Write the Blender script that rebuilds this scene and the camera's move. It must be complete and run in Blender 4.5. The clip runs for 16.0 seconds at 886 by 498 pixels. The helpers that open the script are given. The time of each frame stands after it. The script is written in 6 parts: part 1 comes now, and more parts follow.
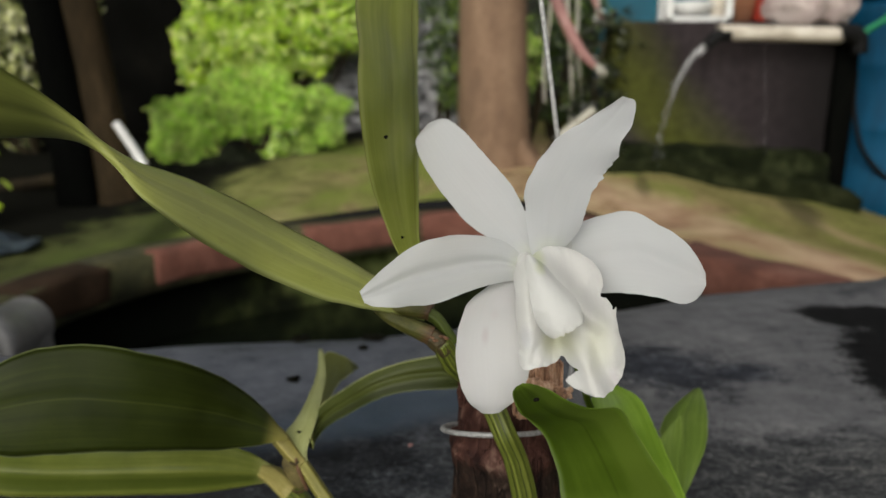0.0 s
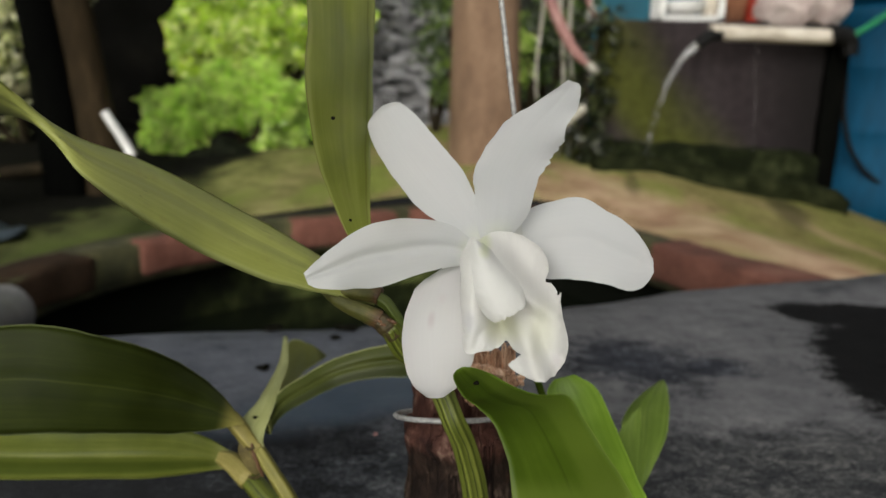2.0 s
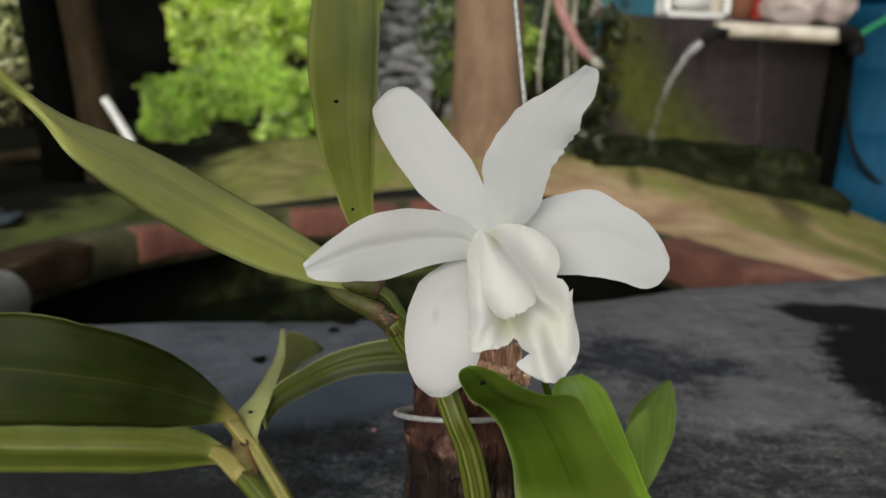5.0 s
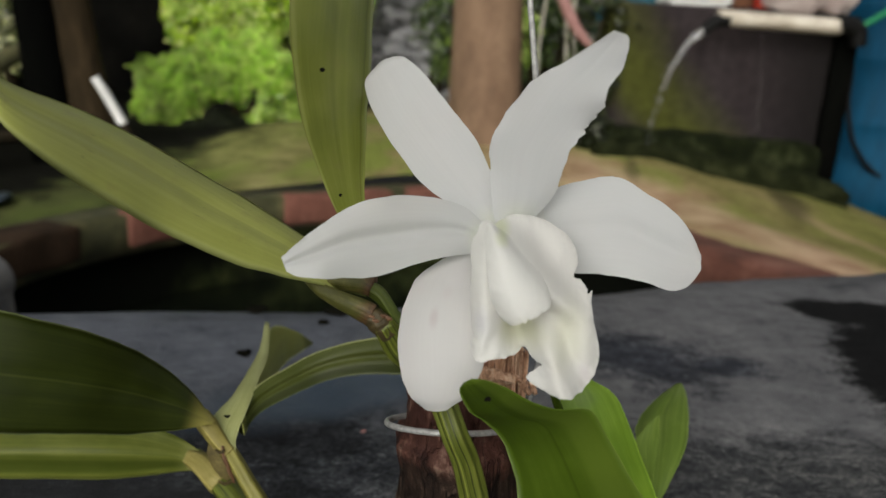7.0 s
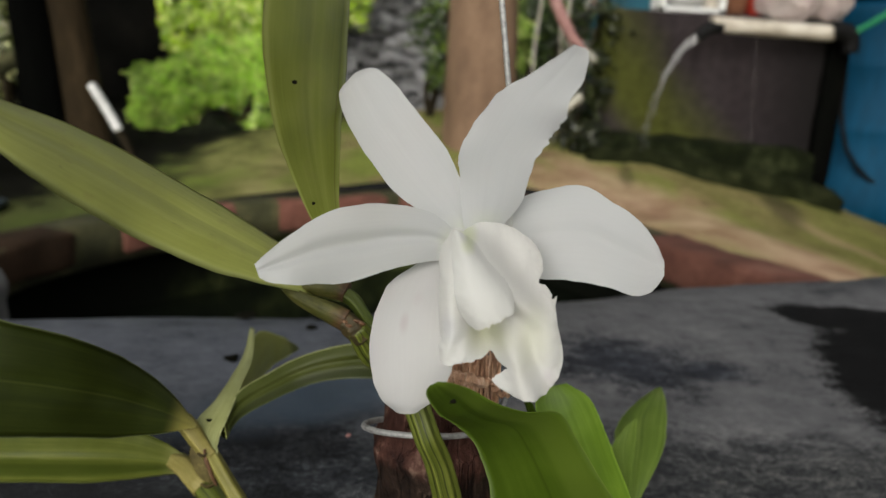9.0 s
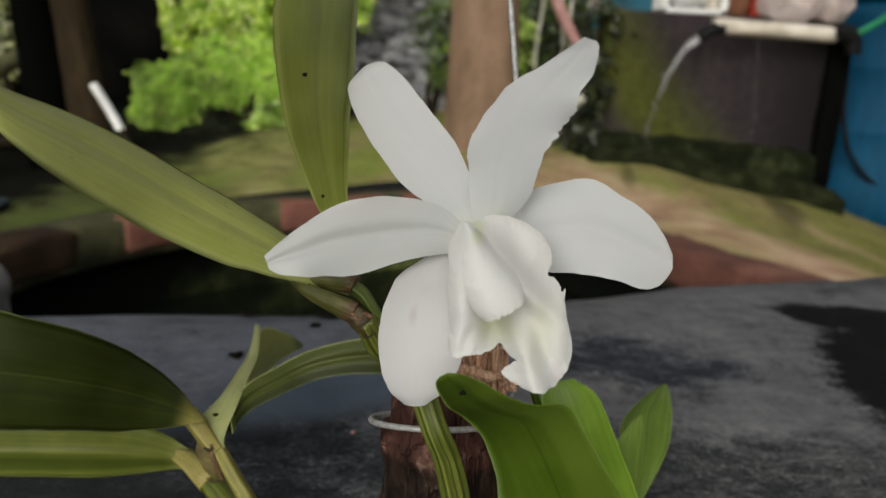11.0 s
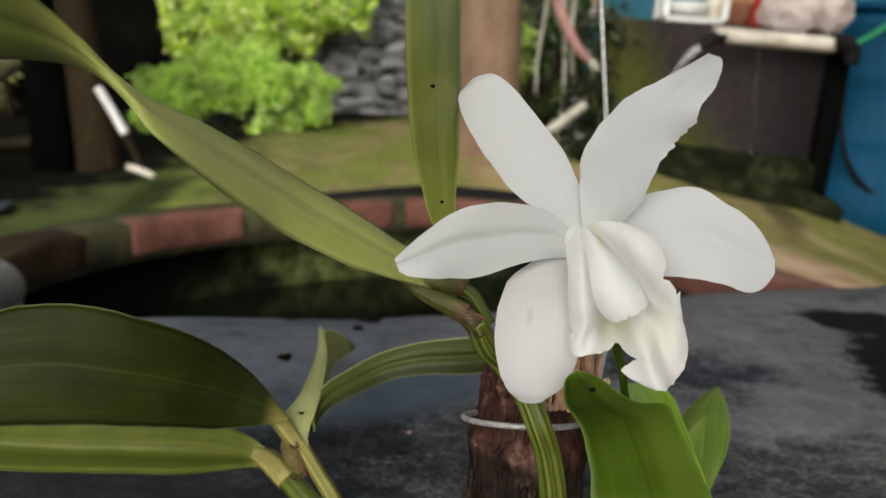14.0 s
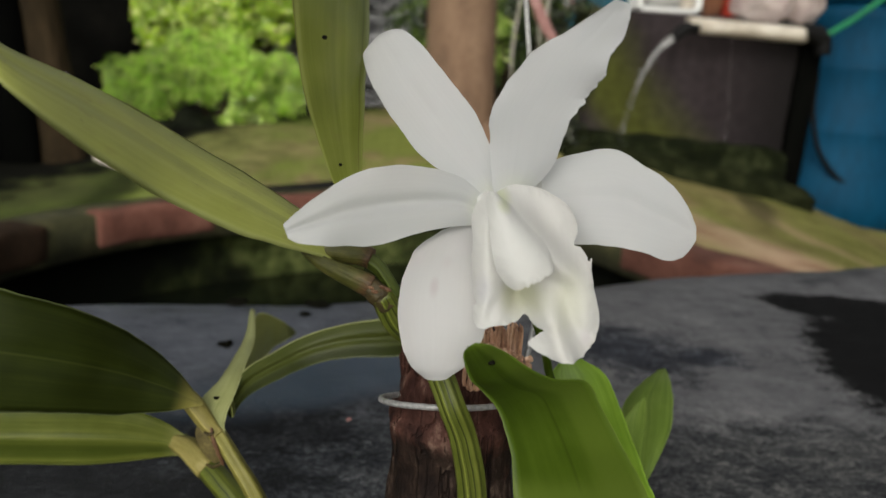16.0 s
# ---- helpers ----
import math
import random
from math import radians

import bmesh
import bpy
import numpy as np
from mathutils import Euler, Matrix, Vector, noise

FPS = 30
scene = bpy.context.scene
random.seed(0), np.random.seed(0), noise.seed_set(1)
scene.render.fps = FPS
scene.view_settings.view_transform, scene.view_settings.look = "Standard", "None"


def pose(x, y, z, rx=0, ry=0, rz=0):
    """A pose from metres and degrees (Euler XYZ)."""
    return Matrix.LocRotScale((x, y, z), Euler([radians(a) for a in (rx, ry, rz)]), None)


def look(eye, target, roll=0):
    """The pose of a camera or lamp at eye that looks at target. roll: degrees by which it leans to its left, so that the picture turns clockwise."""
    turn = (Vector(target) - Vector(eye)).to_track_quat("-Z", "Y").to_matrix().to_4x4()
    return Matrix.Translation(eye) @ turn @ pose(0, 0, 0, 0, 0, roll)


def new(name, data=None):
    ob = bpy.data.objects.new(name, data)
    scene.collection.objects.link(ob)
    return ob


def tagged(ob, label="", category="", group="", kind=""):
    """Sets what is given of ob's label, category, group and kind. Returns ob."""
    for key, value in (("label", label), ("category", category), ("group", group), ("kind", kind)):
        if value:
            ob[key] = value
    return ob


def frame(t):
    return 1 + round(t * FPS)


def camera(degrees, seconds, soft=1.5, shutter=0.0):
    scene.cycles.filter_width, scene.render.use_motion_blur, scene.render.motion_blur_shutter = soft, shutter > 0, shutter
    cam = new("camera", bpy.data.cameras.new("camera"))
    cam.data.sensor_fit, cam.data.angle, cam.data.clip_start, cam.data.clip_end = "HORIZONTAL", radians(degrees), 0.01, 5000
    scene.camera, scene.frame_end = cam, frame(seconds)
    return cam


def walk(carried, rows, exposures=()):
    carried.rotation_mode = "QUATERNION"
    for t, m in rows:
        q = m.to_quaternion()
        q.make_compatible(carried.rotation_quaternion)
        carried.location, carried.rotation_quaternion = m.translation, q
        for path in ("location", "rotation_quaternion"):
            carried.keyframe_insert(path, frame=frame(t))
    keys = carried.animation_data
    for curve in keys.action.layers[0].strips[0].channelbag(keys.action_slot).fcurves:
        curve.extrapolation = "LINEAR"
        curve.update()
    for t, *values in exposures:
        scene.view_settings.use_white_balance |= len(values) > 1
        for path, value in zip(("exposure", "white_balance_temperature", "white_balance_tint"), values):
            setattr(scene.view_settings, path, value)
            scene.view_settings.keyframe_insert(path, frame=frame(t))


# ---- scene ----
cam = camera(63.4, 16.0)
PATH = [
    (0, (0.03, 0.078, 1.013), (0.038, 2.022, 0.542), -0.4),
    (0.5, (0.038, 0.084, 1.011), (0.071, 2.025, 0.528), 0.3),
    (1, (0.039, 0.08, 1.01), (0.069, 2.021, 0.529), 0.4),
    (1.5, (0.048, 0.085, 1.01), (0.107, 2.024, 0.527), 0.5),
    (2, (0.044, 0.078, 1.009), (0.072, 2.019, 0.528), 0.6),
    (2.5, (0.044, 0.079, 1.008), (0.077, 2.02, 0.527), 0.8),
    (3, (0.044, 0.078, 1.008), (0.078, 2.02, 0.529), 1.0),
    (3.5, (0.044, 0.076, 1.009), (0.078, 2.019, 0.534), 1.0),
    (4, (0.042, 0.073, 1.009), (0.068, 2.016, 0.533), 1.0),
    (6.5, (0.042, 0.115, 1.001), (0.092, 2.041, 0.466), 2.6),
    (7, (0.041, 0.114, 1.001), (0.088, 2.041, 0.468), 2.6),
    (7.5, (0.041, 0.113, 1.0), (0.09, 2.04, 0.468), 2.7),
    (8, (0.037, 0.108, 1.001), (0.068, 2.038, 0.478), 2.8),
    (8.5, (0.045, 0.11, 1.002), (0.097, 2.041, 0.483), 2.7),
    (9, (0.048, 0.109, 1.003), (0.102, 2.04, 0.485), 2.6),
    (11.5, (0.044, 0.108, 1.0), (0.093, 2.041, 0.487), 2.8),
    (12, (0.042, 0.109, 0.999), (0.092, 2.042, 0.489), 3.0),
    (12.5, (0.042, 0.108, 0.998), (0.093, 2.042, 0.49), 3.0),
    (13, (0.041, 0.109, 0.998), (0.095, 2.042, 0.487), 3.1),
    (13.5, (0.034, 0.105, 0.996), (0.079, 2.037, 0.478), 3.3),
    (14, (0.012, 0.1, 1.001), (0.083, 2.035, 0.502), 3.2),
    (14.5, (0.008, 0.095, 1.001), (0.059, 2.036, 0.521), 3.4),
    (15, (0.009, 0.086, 1.001), (0.024, 2.025, 0.513), 2.9),
    (15.5, (0.024, 0.095, 1.001), (0.092, 2.034, 0.516), 2.5),
    (16, (0.034, 0.111, 0.992), (0.159, 2.04, 0.477), 3.3),
]
EXPOSURE = [(0, -0.02), (0.5, -0.13), (1, -0.22), (1.5, -0.10), (2, 0.02), (4, 0.02), (6.5, -0.04), (7.0, -0.04), (8.0, 0.03), (9.0, -0.04), (13.0, -0.07), (13.5, -0.05), (14.0, 0.16), (14.5, 0.48), (15.0, 0.3), (15.5, 0.24), (16.0, -0.03)]
walk(cam, [(t, look(eye, target, roll)) for t, eye, target, roll in PATH], EXPOSURE)

# ---- lens, world and light ----
cam.data.dof.use_dof = True
cam.data.dof.focus_distance = 0.205
cam.data.dof.aperture_fstop = 13.0

world = bpy.data.worlds.new("overcast_sky")
scene.world = world
world.use_nodes = True
wn = world.node_tree.nodes
sky = wn.new("ShaderNodeTexSky")
sky.sky_type = "NISHITA"
sky.sun_disc = False
sky.sun_elevation = radians(29)
sky.sun_rotation = radians(196)
sky.air_density, sky.dust_density, sky.ozone_density = 1.4, 3.0, 0.6
cloud = wn.new("ShaderNodeHueSaturation")
cloud.inputs["Saturation"].default_value = 0.06
world.node_tree.links.new(sky.outputs[0], cloud.inputs["Color"])
world.node_tree.links.new(cloud.outputs[0], wn["Background"].inputs[0])
wn["Background"].inputs[1].default_value = 0.115

sun = new("sun", bpy.data.lights.new("sun", "SUN"))
sun.data.energy, sun.data.angle, sun.data.color = 1.8, radians(45), (1.0, 0.945, 0.835)
sun.matrix_world = look((-0.85, -2.5, 2.45), (0, 0.4, 0.8))


# ---- materials ----
class Nodes:
    def __init__(self, name):
        self.m = bpy.data.materials.new(name)
        self.m.use_nodes = True
        self.t = self.m.node_tree
        self.p = self.t.nodes["Principled BSDF"]
        self.out = self.t.nodes["Material Output"]

    def add(self, kind, **values):
        n = self.t.nodes.new("ShaderNode" + kind)
        for k, v in values.items():
            n.inputs[k].default_value = v
        return n

    def link(self, a, b):
        self.t.links.new(a, b)

    def coords(self, which="Object", scale=(1, 1, 1)):
        c = self.add("TexCoord")
        m = self.add("Mapping")
        m.inputs["Scale"].default_value = scale
        self.link(c.outputs[which], m.inputs["Vector"])
        return m.outputs[0]

    def noise(self, vec, scale, detail=5.0, rough=0.55):
        n = self.add("TexNoise", Scale=scale, Detail=detail, Roughness=rough)
        self.link(vec, n.inputs["Vector"])
        return n.outputs["Fac"]

    def ramp(self, fac, stops):
        r = self.add("ValToRGB")
        e = r.color_ramp.elements
        while len(e) < len(stops):
            e.new(0.5)
        for el, (pos, col) in zip(e, stops):
            el.position, el.color = pos, (*col, 1)
        self.link(fac, r.inputs[0])
        return r.outputs[0]

    def mix(self, fac, a, b, mode="MIX"):
        n = self.t.nodes.new("ShaderNodeMix")
        n.data_type, n.blend_type = "RGBA", mode
        for sock, v in ((n.inputs[0], fac), (n.inputs[6], a), (n.inputs[7], b)):
            if isinstance(v, (int, float)):
                sock.default_value = v
            elif isinstance(v, tuple):
                sock.default_value = (*v, 1)
            else:
                self.link(v, sock)
        return n.outputs[2]

    def math(self, op, a, b=0.0):
        n = self.t.nodes.new("ShaderNodeMath")
        n.operation = op
        for sock, v in zip(n.inputs, (a, b)):
            if isinstance(v, (int, float)):
                sock.default_value = v
            else:
                self.link(v, sock)
        return n.outputs[0]

    def span(self, v, a, b):
        n = self.add("MapRange")
        n.interpolation_type = "SMOOTHSTEP"
        n.inputs["From Min"].default_value, n.inputs["From Max"].default_value = a, b
        self.link(v, n.inputs["Value"])
        return n.outputs[0]

    def bump(self, height, strength, dist):
        b = self.add("Bump", Strength=strength, Distance=dist)
        self.link(height, b.inputs["Height"])
        self.link(b.outputs[0], self.p.inputs["Normal"])

    def done(self, color=None, rough=0.5, metal=0.0, spec=0.5):
        if color is not None:
            if isinstance(color, tuple):
                self.p.inputs["Base Color"].default_value = (*color, 1)
            else:
                self.link(color, self.p.inputs["Base Color"])
        if isinstance(rough, (int, float)):
            self.p.inputs["Roughness"].default_value = rough
        else:
            self.link(rough, self.p.inputs["Roughness"])
        self.p.inputs["Metallic"].default_value = metal
        self.p.inputs["Specular IOR Level"].default_value = spec
        return self.m


def translucent(n, color, share):
    """Lets a share of the light pass through a thin leaf or petal."""
    tr = n.add("BsdfTranslucent")
    if isinstance(color, tuple):
        tr.inputs[0].default_value = (*color, 1)
    else:
        n.link(color, tr.inputs[0])
    mx = n.add("MixShader")
    mx.inputs[0].default_value = share
    n.link(n.p.outputs[0], mx.inputs[1])
    n.link(tr.outputs[0], mx.inputs[2])
    n.link(mx.outputs[0], n.out.inputs[0])


def mottled(name, dark, mid, light, scale, rough=0.7, bump=0.4, dist=0.003, stretch=(1, 1, 1), rand=0.15, spec=0.4, metal=0.0):
    """A two-scale mottled surface: broad patches, fine grain, relief, and a shift of tone from piece to piece."""
    n = Nodes(name)
    v = n.coords("Object", stretch)
    broad, fine = n.noise(v, scale, 4), n.noise(v, scale * 9, 6, 0.65)
    f = n.math("ADD", n.math("MULTIPLY", broad, 0.65), n.math("MULTIPLY", fine, 0.35))
    c = n.ramp(f, [(0.30, dark), (0.5, mid), (0.70, light)])
    info = n.add("ObjectInfo")
    shade = n.math("ADD", n.math("MULTIPLY", info.outputs["Random"], 2 * rand), 1 - rand)
    hsv = n.add("HueSaturation")
    n.link(shade, hsv.inputs["Value"])
    n.link(c, hsv.inputs["Color"])
    n.bump(f, bump, dist)
    r = n.math("ADD", n.math("MULTIPLY", fine, 0.25), rough - 0.12)
    return n.done(hsv.outputs[0], r, metal, spec)


def petal_material(name, body, tint, patches=(), share_through=0.42):
    """White petal tissue: fine lengthwise veins, a cool and a warm cast in turn, and soft blushes given as (u, v, ru, rv, colour, share)."""
    n = Nodes(name)
    uv = n.coords("UV")
    veins = n.noise(n.coords("UV", (17, 1.1, 1)), 1.6, 3, 0.5)
    ob = n.coords("Object")
    blot, cast = n.noise(ob, 60, 3), n.noise(ob, 28, 2)
    c = n.mix(n.span(veins, 0.35, 0.70), body, tuple(x * 0.975 for x in body))
    c = n.mix(n.math("MULTIPLY", n.span(cast, 0.35, 0.65), 0.5), c, (body[0] * 0.95, body[1] * 0.985, body[2] * 1.0))
    c = n.mix(n.math("MULTIPLY", n.span(blot, 0.60, 0.74), 0.25), c, tint)
    sep = n.add("SeparateXYZ")
    n.link(uv, sep.inputs[0])
    for u, v, ru, rv, colour, share in patches:
        ex = n.math("DIVIDE", n.math("SUBTRACT", sep.outputs[0], u), ru)
        ey = n.math("DIVIDE", n.math("SUBTRACT", sep.outputs[1], v), rv)
        d = n.math("SQRT", n.math("ADD", n.math("MULTIPLY", ex, ex), n.math("MULTIPLY", ey, ey)))
        d = n.math("ADD", d, n.math("MULTIPLY", n.math("SUBTRACT", blot, 0.5), 0.8))
        c = n.mix(n.math("MULTIPLY", n.math("SUBTRACT", 1.0, n.span(d, 0.1, 1.1)), share), c, colour)
    n.bump(n.math("ADD", n.math("MULTIPLY", veins, 0.3), n.math("MULTIPLY", n.noise(ob, 700, 3), 0.3)), 0.14, 0.0005)
    n.done(c, 0.55, 0, 0.3)
    translucent(n, c, share_through)
    return n.m


def leaf_material(name, dark, mid, light, share=0.22, gloss=0.38, streak=34, spots=0.5, spec=0.28, rib_tone=None, base_tone=None, rim_tone=None, dashes=0.0, lines=(), tip_tone=None):
    """A strap leaf: parallel veins, a paler midrib, mottling and small dark flecks."""
    n = Nodes(name)
    uv = n.coords("UV")
    veins = n.noise(n.coords("UV", (streak, 1.1, 1)), 1.5, 5, 0.65)
    ob = n.coords("Object")
    broad = n.noise(ob, 45, 4)
    f = n.math("ADD", n.math("MULTIPLY", veins, 0.55), n.math("MULTIPLY", broad, 0.45))
    c = n.ramp(f, [(0.32, dark), (0.5, mid), (0.68, light)])
    sep = n.add("SeparateXYZ")
    n.link(uv, sep.inputs[0])
    off = n.math("ABSOLUTE", n.math("SUBTRACT", sep.outputs[0], 0.5))
    rib = n.math("SUBTRACT", 1.0, n.span(off, 0.0, 0.022))
    c = n.mix(n.math("MULTIPLY", rib, 0.45), c, rib_tone or light)
    edge = n.span(off, 0.478, 0.496)
    c = n.mix(n.math("MULTIPLY", edge, 0.5), c, rim_tone or tuple(min(1, x * 2.0) for x in light))
    for u, width, colour, amount in lines:
        near = n.math("SUBTRACT", 1.0, n.span(n.math("ABSOLUTE", n.math("SUBTRACT", n.math("ADD", sep.outputs[0], n.math("MULTIPLY", n.math("SUBTRACT", broad, 0.5), 0.06)), u)), width * 0.3, width))
        c = n.mix(n.math("MULTIPLY", near, amount), c, colour)
    if dashes:
        dash = n.span(n.noise(n.coords("UV", (30, 9, 1)), 2.2, 4, 0.7), 0.60, 0.70)
        where = n.math("MULTIPLY", n.span(n.noise(ob, 55, 3), 0.44, 0.60), n.math("SUBTRACT", 1.0, n.span(off, 0.32, 0.46)))
        c = n.mix(n.math("MULTIPLY", n.math("MULTIPLY", dash, where), dashes), c, (0.060, 0.058, 0.018))
        c = n.mix(n.math("MULTIPLY", n.span(n.noise(ob, 110, 4, 0.65), 0.54, 0.68), 0.22), c, (0.20, 0.178, 0.062))
    if base_tone:
        c = n.mix(n.math("MULTIPLY", n.math("SUBTRACT", 1.0, n.span(sep.outputs[1], 0.0, 0.13)), 0.9), c, base_tone)
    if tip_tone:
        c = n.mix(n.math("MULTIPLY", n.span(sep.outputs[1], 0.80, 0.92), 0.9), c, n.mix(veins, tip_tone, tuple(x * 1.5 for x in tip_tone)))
    vor = n.add("TexVoronoi", Scale=150.0)
    n.link(ob, vor.inputs["Vector"])
    fleck = n.math("SUBTRACT", 1.0, n.span(vor.outputs["Distance"], 0.05, 0.10))
    pick = n.span(n.noise(ob, 70, 2), 0.54, 0.62)
    c = n.mix(n.math("MULTIPLY", n.math("MULTIPLY", fleck, pick), spots), c, (0.02, 0.02, 0.01))
    n.bump(n.math("ADD", veins, n.math("MULTIPLY", n.noise(ob, 500, 3), 0.3)), 0.12, 0.0006)
    n.done(c, n.math("ADD", n.math("MULTIPLY", broad, 0.25), gloss - 0.1), 0, spec)
    translucent(n, c, share)
    return n.m


def clasp_material():
    """A dry leaf base: olive tissue with lengthwise veins that browns towards its torn rim."""
    n = Nodes("clasping_sheath")
    uv = n.coords("UV")
    veins = n.noise(n.coords("UV", (22, 1.2, 1)), 1.5, 4, 0.6)
    blot = n.noise(n.coords("Object"), 320, 4, 0.6)
    f = n.math("ADD", n.math("MULTIPLY", veins, 0.6), n.math("MULTIPLY", blot, 0.4))
    c = n.ramp(f, [(0.34, (0.025, 0.027, 0.004)), (0.5, (0.054, 0.055, 0.009)), (0.66, (0.115, 0.107, 0.027))])
    sep = n.add("SeparateXYZ")
    n.link(uv, sep.inputs[0])
    rim = n.span(n.math("ADD", sep.outputs[1], n.math("MULTIPLY", n.math("SUBTRACT", blot, 0.5), 0.30)), 0.62, 0.95)
    c = n.mix(n.math("MULTIPLY", rim, 0.85), c, n.ramp(f, [(0.35, (0.024, 0.010, 0.005)), (0.65, (0.115, 0.055, 0.026))]))
    n.bump(f, 0.5, 0.0006)
    n.done(c, 0.5, 0, 0.35)
    return n.m


M_PETAL = petal_material("white_petal", (0.664, 0.667, 0.662), (0.685, 0.656, 0.656), ((0.5, 0.0, 0.6, 0.12, (0.76, 0.80, 0.66), 0.5),), 0.48)
M_SEPAL = petal_material("bruised_sepal", (0.680, 0.668, 0.655), (0.70, 0.655, 0.660), ((0.42, 0.38, 0.07, 0.06, (0.56, 0.50, 0.51), 0.6), (0.52, 0.26, 0.10, 0.05, (0.62, 0.57, 0.57), 0.35), (0.60, 0.15, 0.25, 0.10, (0.72, 0.70, 0.70), 0.5)), 0.44)
M_LIP = petal_material("white_lip", (0.745, 0.737, 0.705), (0.76, 0.735, 0.645), ((0.41, 0.62, 0.14, 0.14, (0.62, 0.63, 0.40), 0.70), (0.60, 0.62, 0.13, 0.22, (0.74, 0.75, 0.58), 0.6),
    (0.29, 0.18, 0.06, 0.04, (0.60, 0.66, 0.38), 0.6), (0.70, 0.80, 0.05, 0.07, (0.55, 0.50, 0.52), 0.45), (0.20, 0.58, 0.05, 0.10, (0.62, 0.62, 0.66), 0.5)))
# dark turned-away tip and pale edge highlight are put into the colour
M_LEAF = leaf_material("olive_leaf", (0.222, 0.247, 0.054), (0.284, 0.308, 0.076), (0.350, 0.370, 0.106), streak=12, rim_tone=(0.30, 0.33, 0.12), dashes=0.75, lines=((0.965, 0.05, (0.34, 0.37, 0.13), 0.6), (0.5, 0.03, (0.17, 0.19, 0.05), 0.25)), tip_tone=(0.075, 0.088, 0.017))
# the pale rim paints in a highlight along the leaf edge
M_LEAF_DARK = leaf_material("deep_leaf", (0.0125, 0.0170, 0.0018), (0.0200, 0.0275, 0.0030), (0.032, 0.043, 0.0055), 0.08, 0.42, 8, 0.3, 0.16, (0.058, 0.072, 0.014), base_tone=(0.36, 0.32, 0.08), rim_tone=(0.36, 0.42, 0.18))
M_LEAF_UP = leaf_material("upright_leaf", (0.136, 0.168, 0.022), (0.187, 0.217, 0.036), (0.236, 0.264, 0.057), streak=9, rim_tone=(0.075, 0.070, 0.018), dashes=0.3, lines=((0.87, 0.022, (0.105, 0.115, 0.018), 0.55), (0.94, 0.05, (0.25, 0.27, 0.08), 0.4), (0.03, 0.03, (0.23, 0.25, 0.07), 0.5)))
M_LEAF_YOUNG = leaf_material("young_leaf", (0.20, 0.22, 0.07), (0.31, 0.33, 0.13), (0.42, 0.44, 0.21), 0.25, 0.4, 14)
# shade on this leaf, deepest on its lower side, is in the colour
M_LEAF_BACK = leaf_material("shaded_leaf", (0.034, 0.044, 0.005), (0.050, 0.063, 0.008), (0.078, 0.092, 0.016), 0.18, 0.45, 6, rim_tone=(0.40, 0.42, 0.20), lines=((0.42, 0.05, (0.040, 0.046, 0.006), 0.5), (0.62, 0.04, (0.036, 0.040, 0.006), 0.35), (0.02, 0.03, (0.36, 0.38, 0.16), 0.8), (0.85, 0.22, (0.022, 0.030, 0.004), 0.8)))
M_LEAF_BRIGHT = leaf_material("bright_leaf", (0.13, 0.23, 0.014), (0.18, 0.31, 0.024), (0.26, 0.40, 0.045), 0.38, 0.36, 9, 0.0)
# the wide dark line paints the shading of the lower half
M_LEAF_PALE = leaf_material("pale_leaf", (0.068, 0.092, 0.010), (0.125, 0.150, 0.020), (0.205, 0.230, 0.044), 0.25, 0.42, 9, base_tone=(0.34, 0.35, 0.12), lines=((0.74, 0.22, (0.050, 0.075, 0.008), 0.65), (0.985, 0.03, (0.20, 0.23, 0.06), 0.6)))
# paler right side and base paint in how light falls on the leaf
M_LEAF_FRESH = leaf_material("fresh_leaf", (0.062, 0.108, 0.0062), (0.078, 0.130, 0.0088), (0.100, 0.158, 0.0150), 0.38, 0.42, 6, 0.0, 0.22, (0.040, 0.070, 0.004), rim_tone=(0.17, 0.24, 0.035), base_tone=(0.13, 0.19, 0.024), lines=((0.80, 0.22, (0.135, 0.200, 0.024), 0.6), (0.08, 0.10, (0.060, 0.105, 0.006), 0.5)))
M_LEAF_SMALL = leaf_material("dull_small_leaf", (0.075, 0.125, 0.015), (0.125, 0.195, 0.026), (0.20, 0.275, 0.055), 0.28, 0.5, 9, 0.2, 0.25)
M_STEM = leaf_material("ribbed_stem", (0.044, 0.060, 0.006), (0.078, 0.096, 0.012), (0.135, 0.155, 0.027), 0.05, 0.42, 8, 0.2, lines=((0.075, 0.016, (0.016, 0.022, 0.004), 0.9), (0.925, 0.014, (0.016, 0.022, 0.004), 0.9), (0.985, 0.012, (0.030, 0.038, 0.006), 0.7), (0.15, 0.02, (0.05, 0.06, 0.008), 0.7), (0.85, 0.02, (0.05, 0.06, 0.008), 0.7)))
M_NODE = leaf_material("dark_green_node", (0.016, 0.026, 0.003), (0.036, 0.052, 0.007), (0.075, 0.095, 0.016), 0.05, 0.4, 6, 0.2)
M_SHEATH = mottled("dry_sheath", (0.014, 0.009, 0.003), (0.050, 0.036, 0.009), (0.12, 0.075, 0.024), 190, 0.6, 0.5, 0.0008)
M_SCALE = mottled("bud_scale_skin", (0.05, 0.022, 0.010), (0.125, 0.062, 0.030), (0.26, 0.15, 0.085), 260, 0.5, 0.4, 0.0006)
M_CLASP = clasp_material()
M_CANE = leaf_material("golden_cane", (0.10, 0.096, 0.015), (0.195, 0.180, 0.038), (0.36, 0.33, 0.12), 0.05, 0.45, 7, 0.2, lines=((0.80, 0.03, (0.09, 0.085, 0.014), 0.7), (0.70, 0.02, (0.10, 0.095, 0.016), 0.6)))
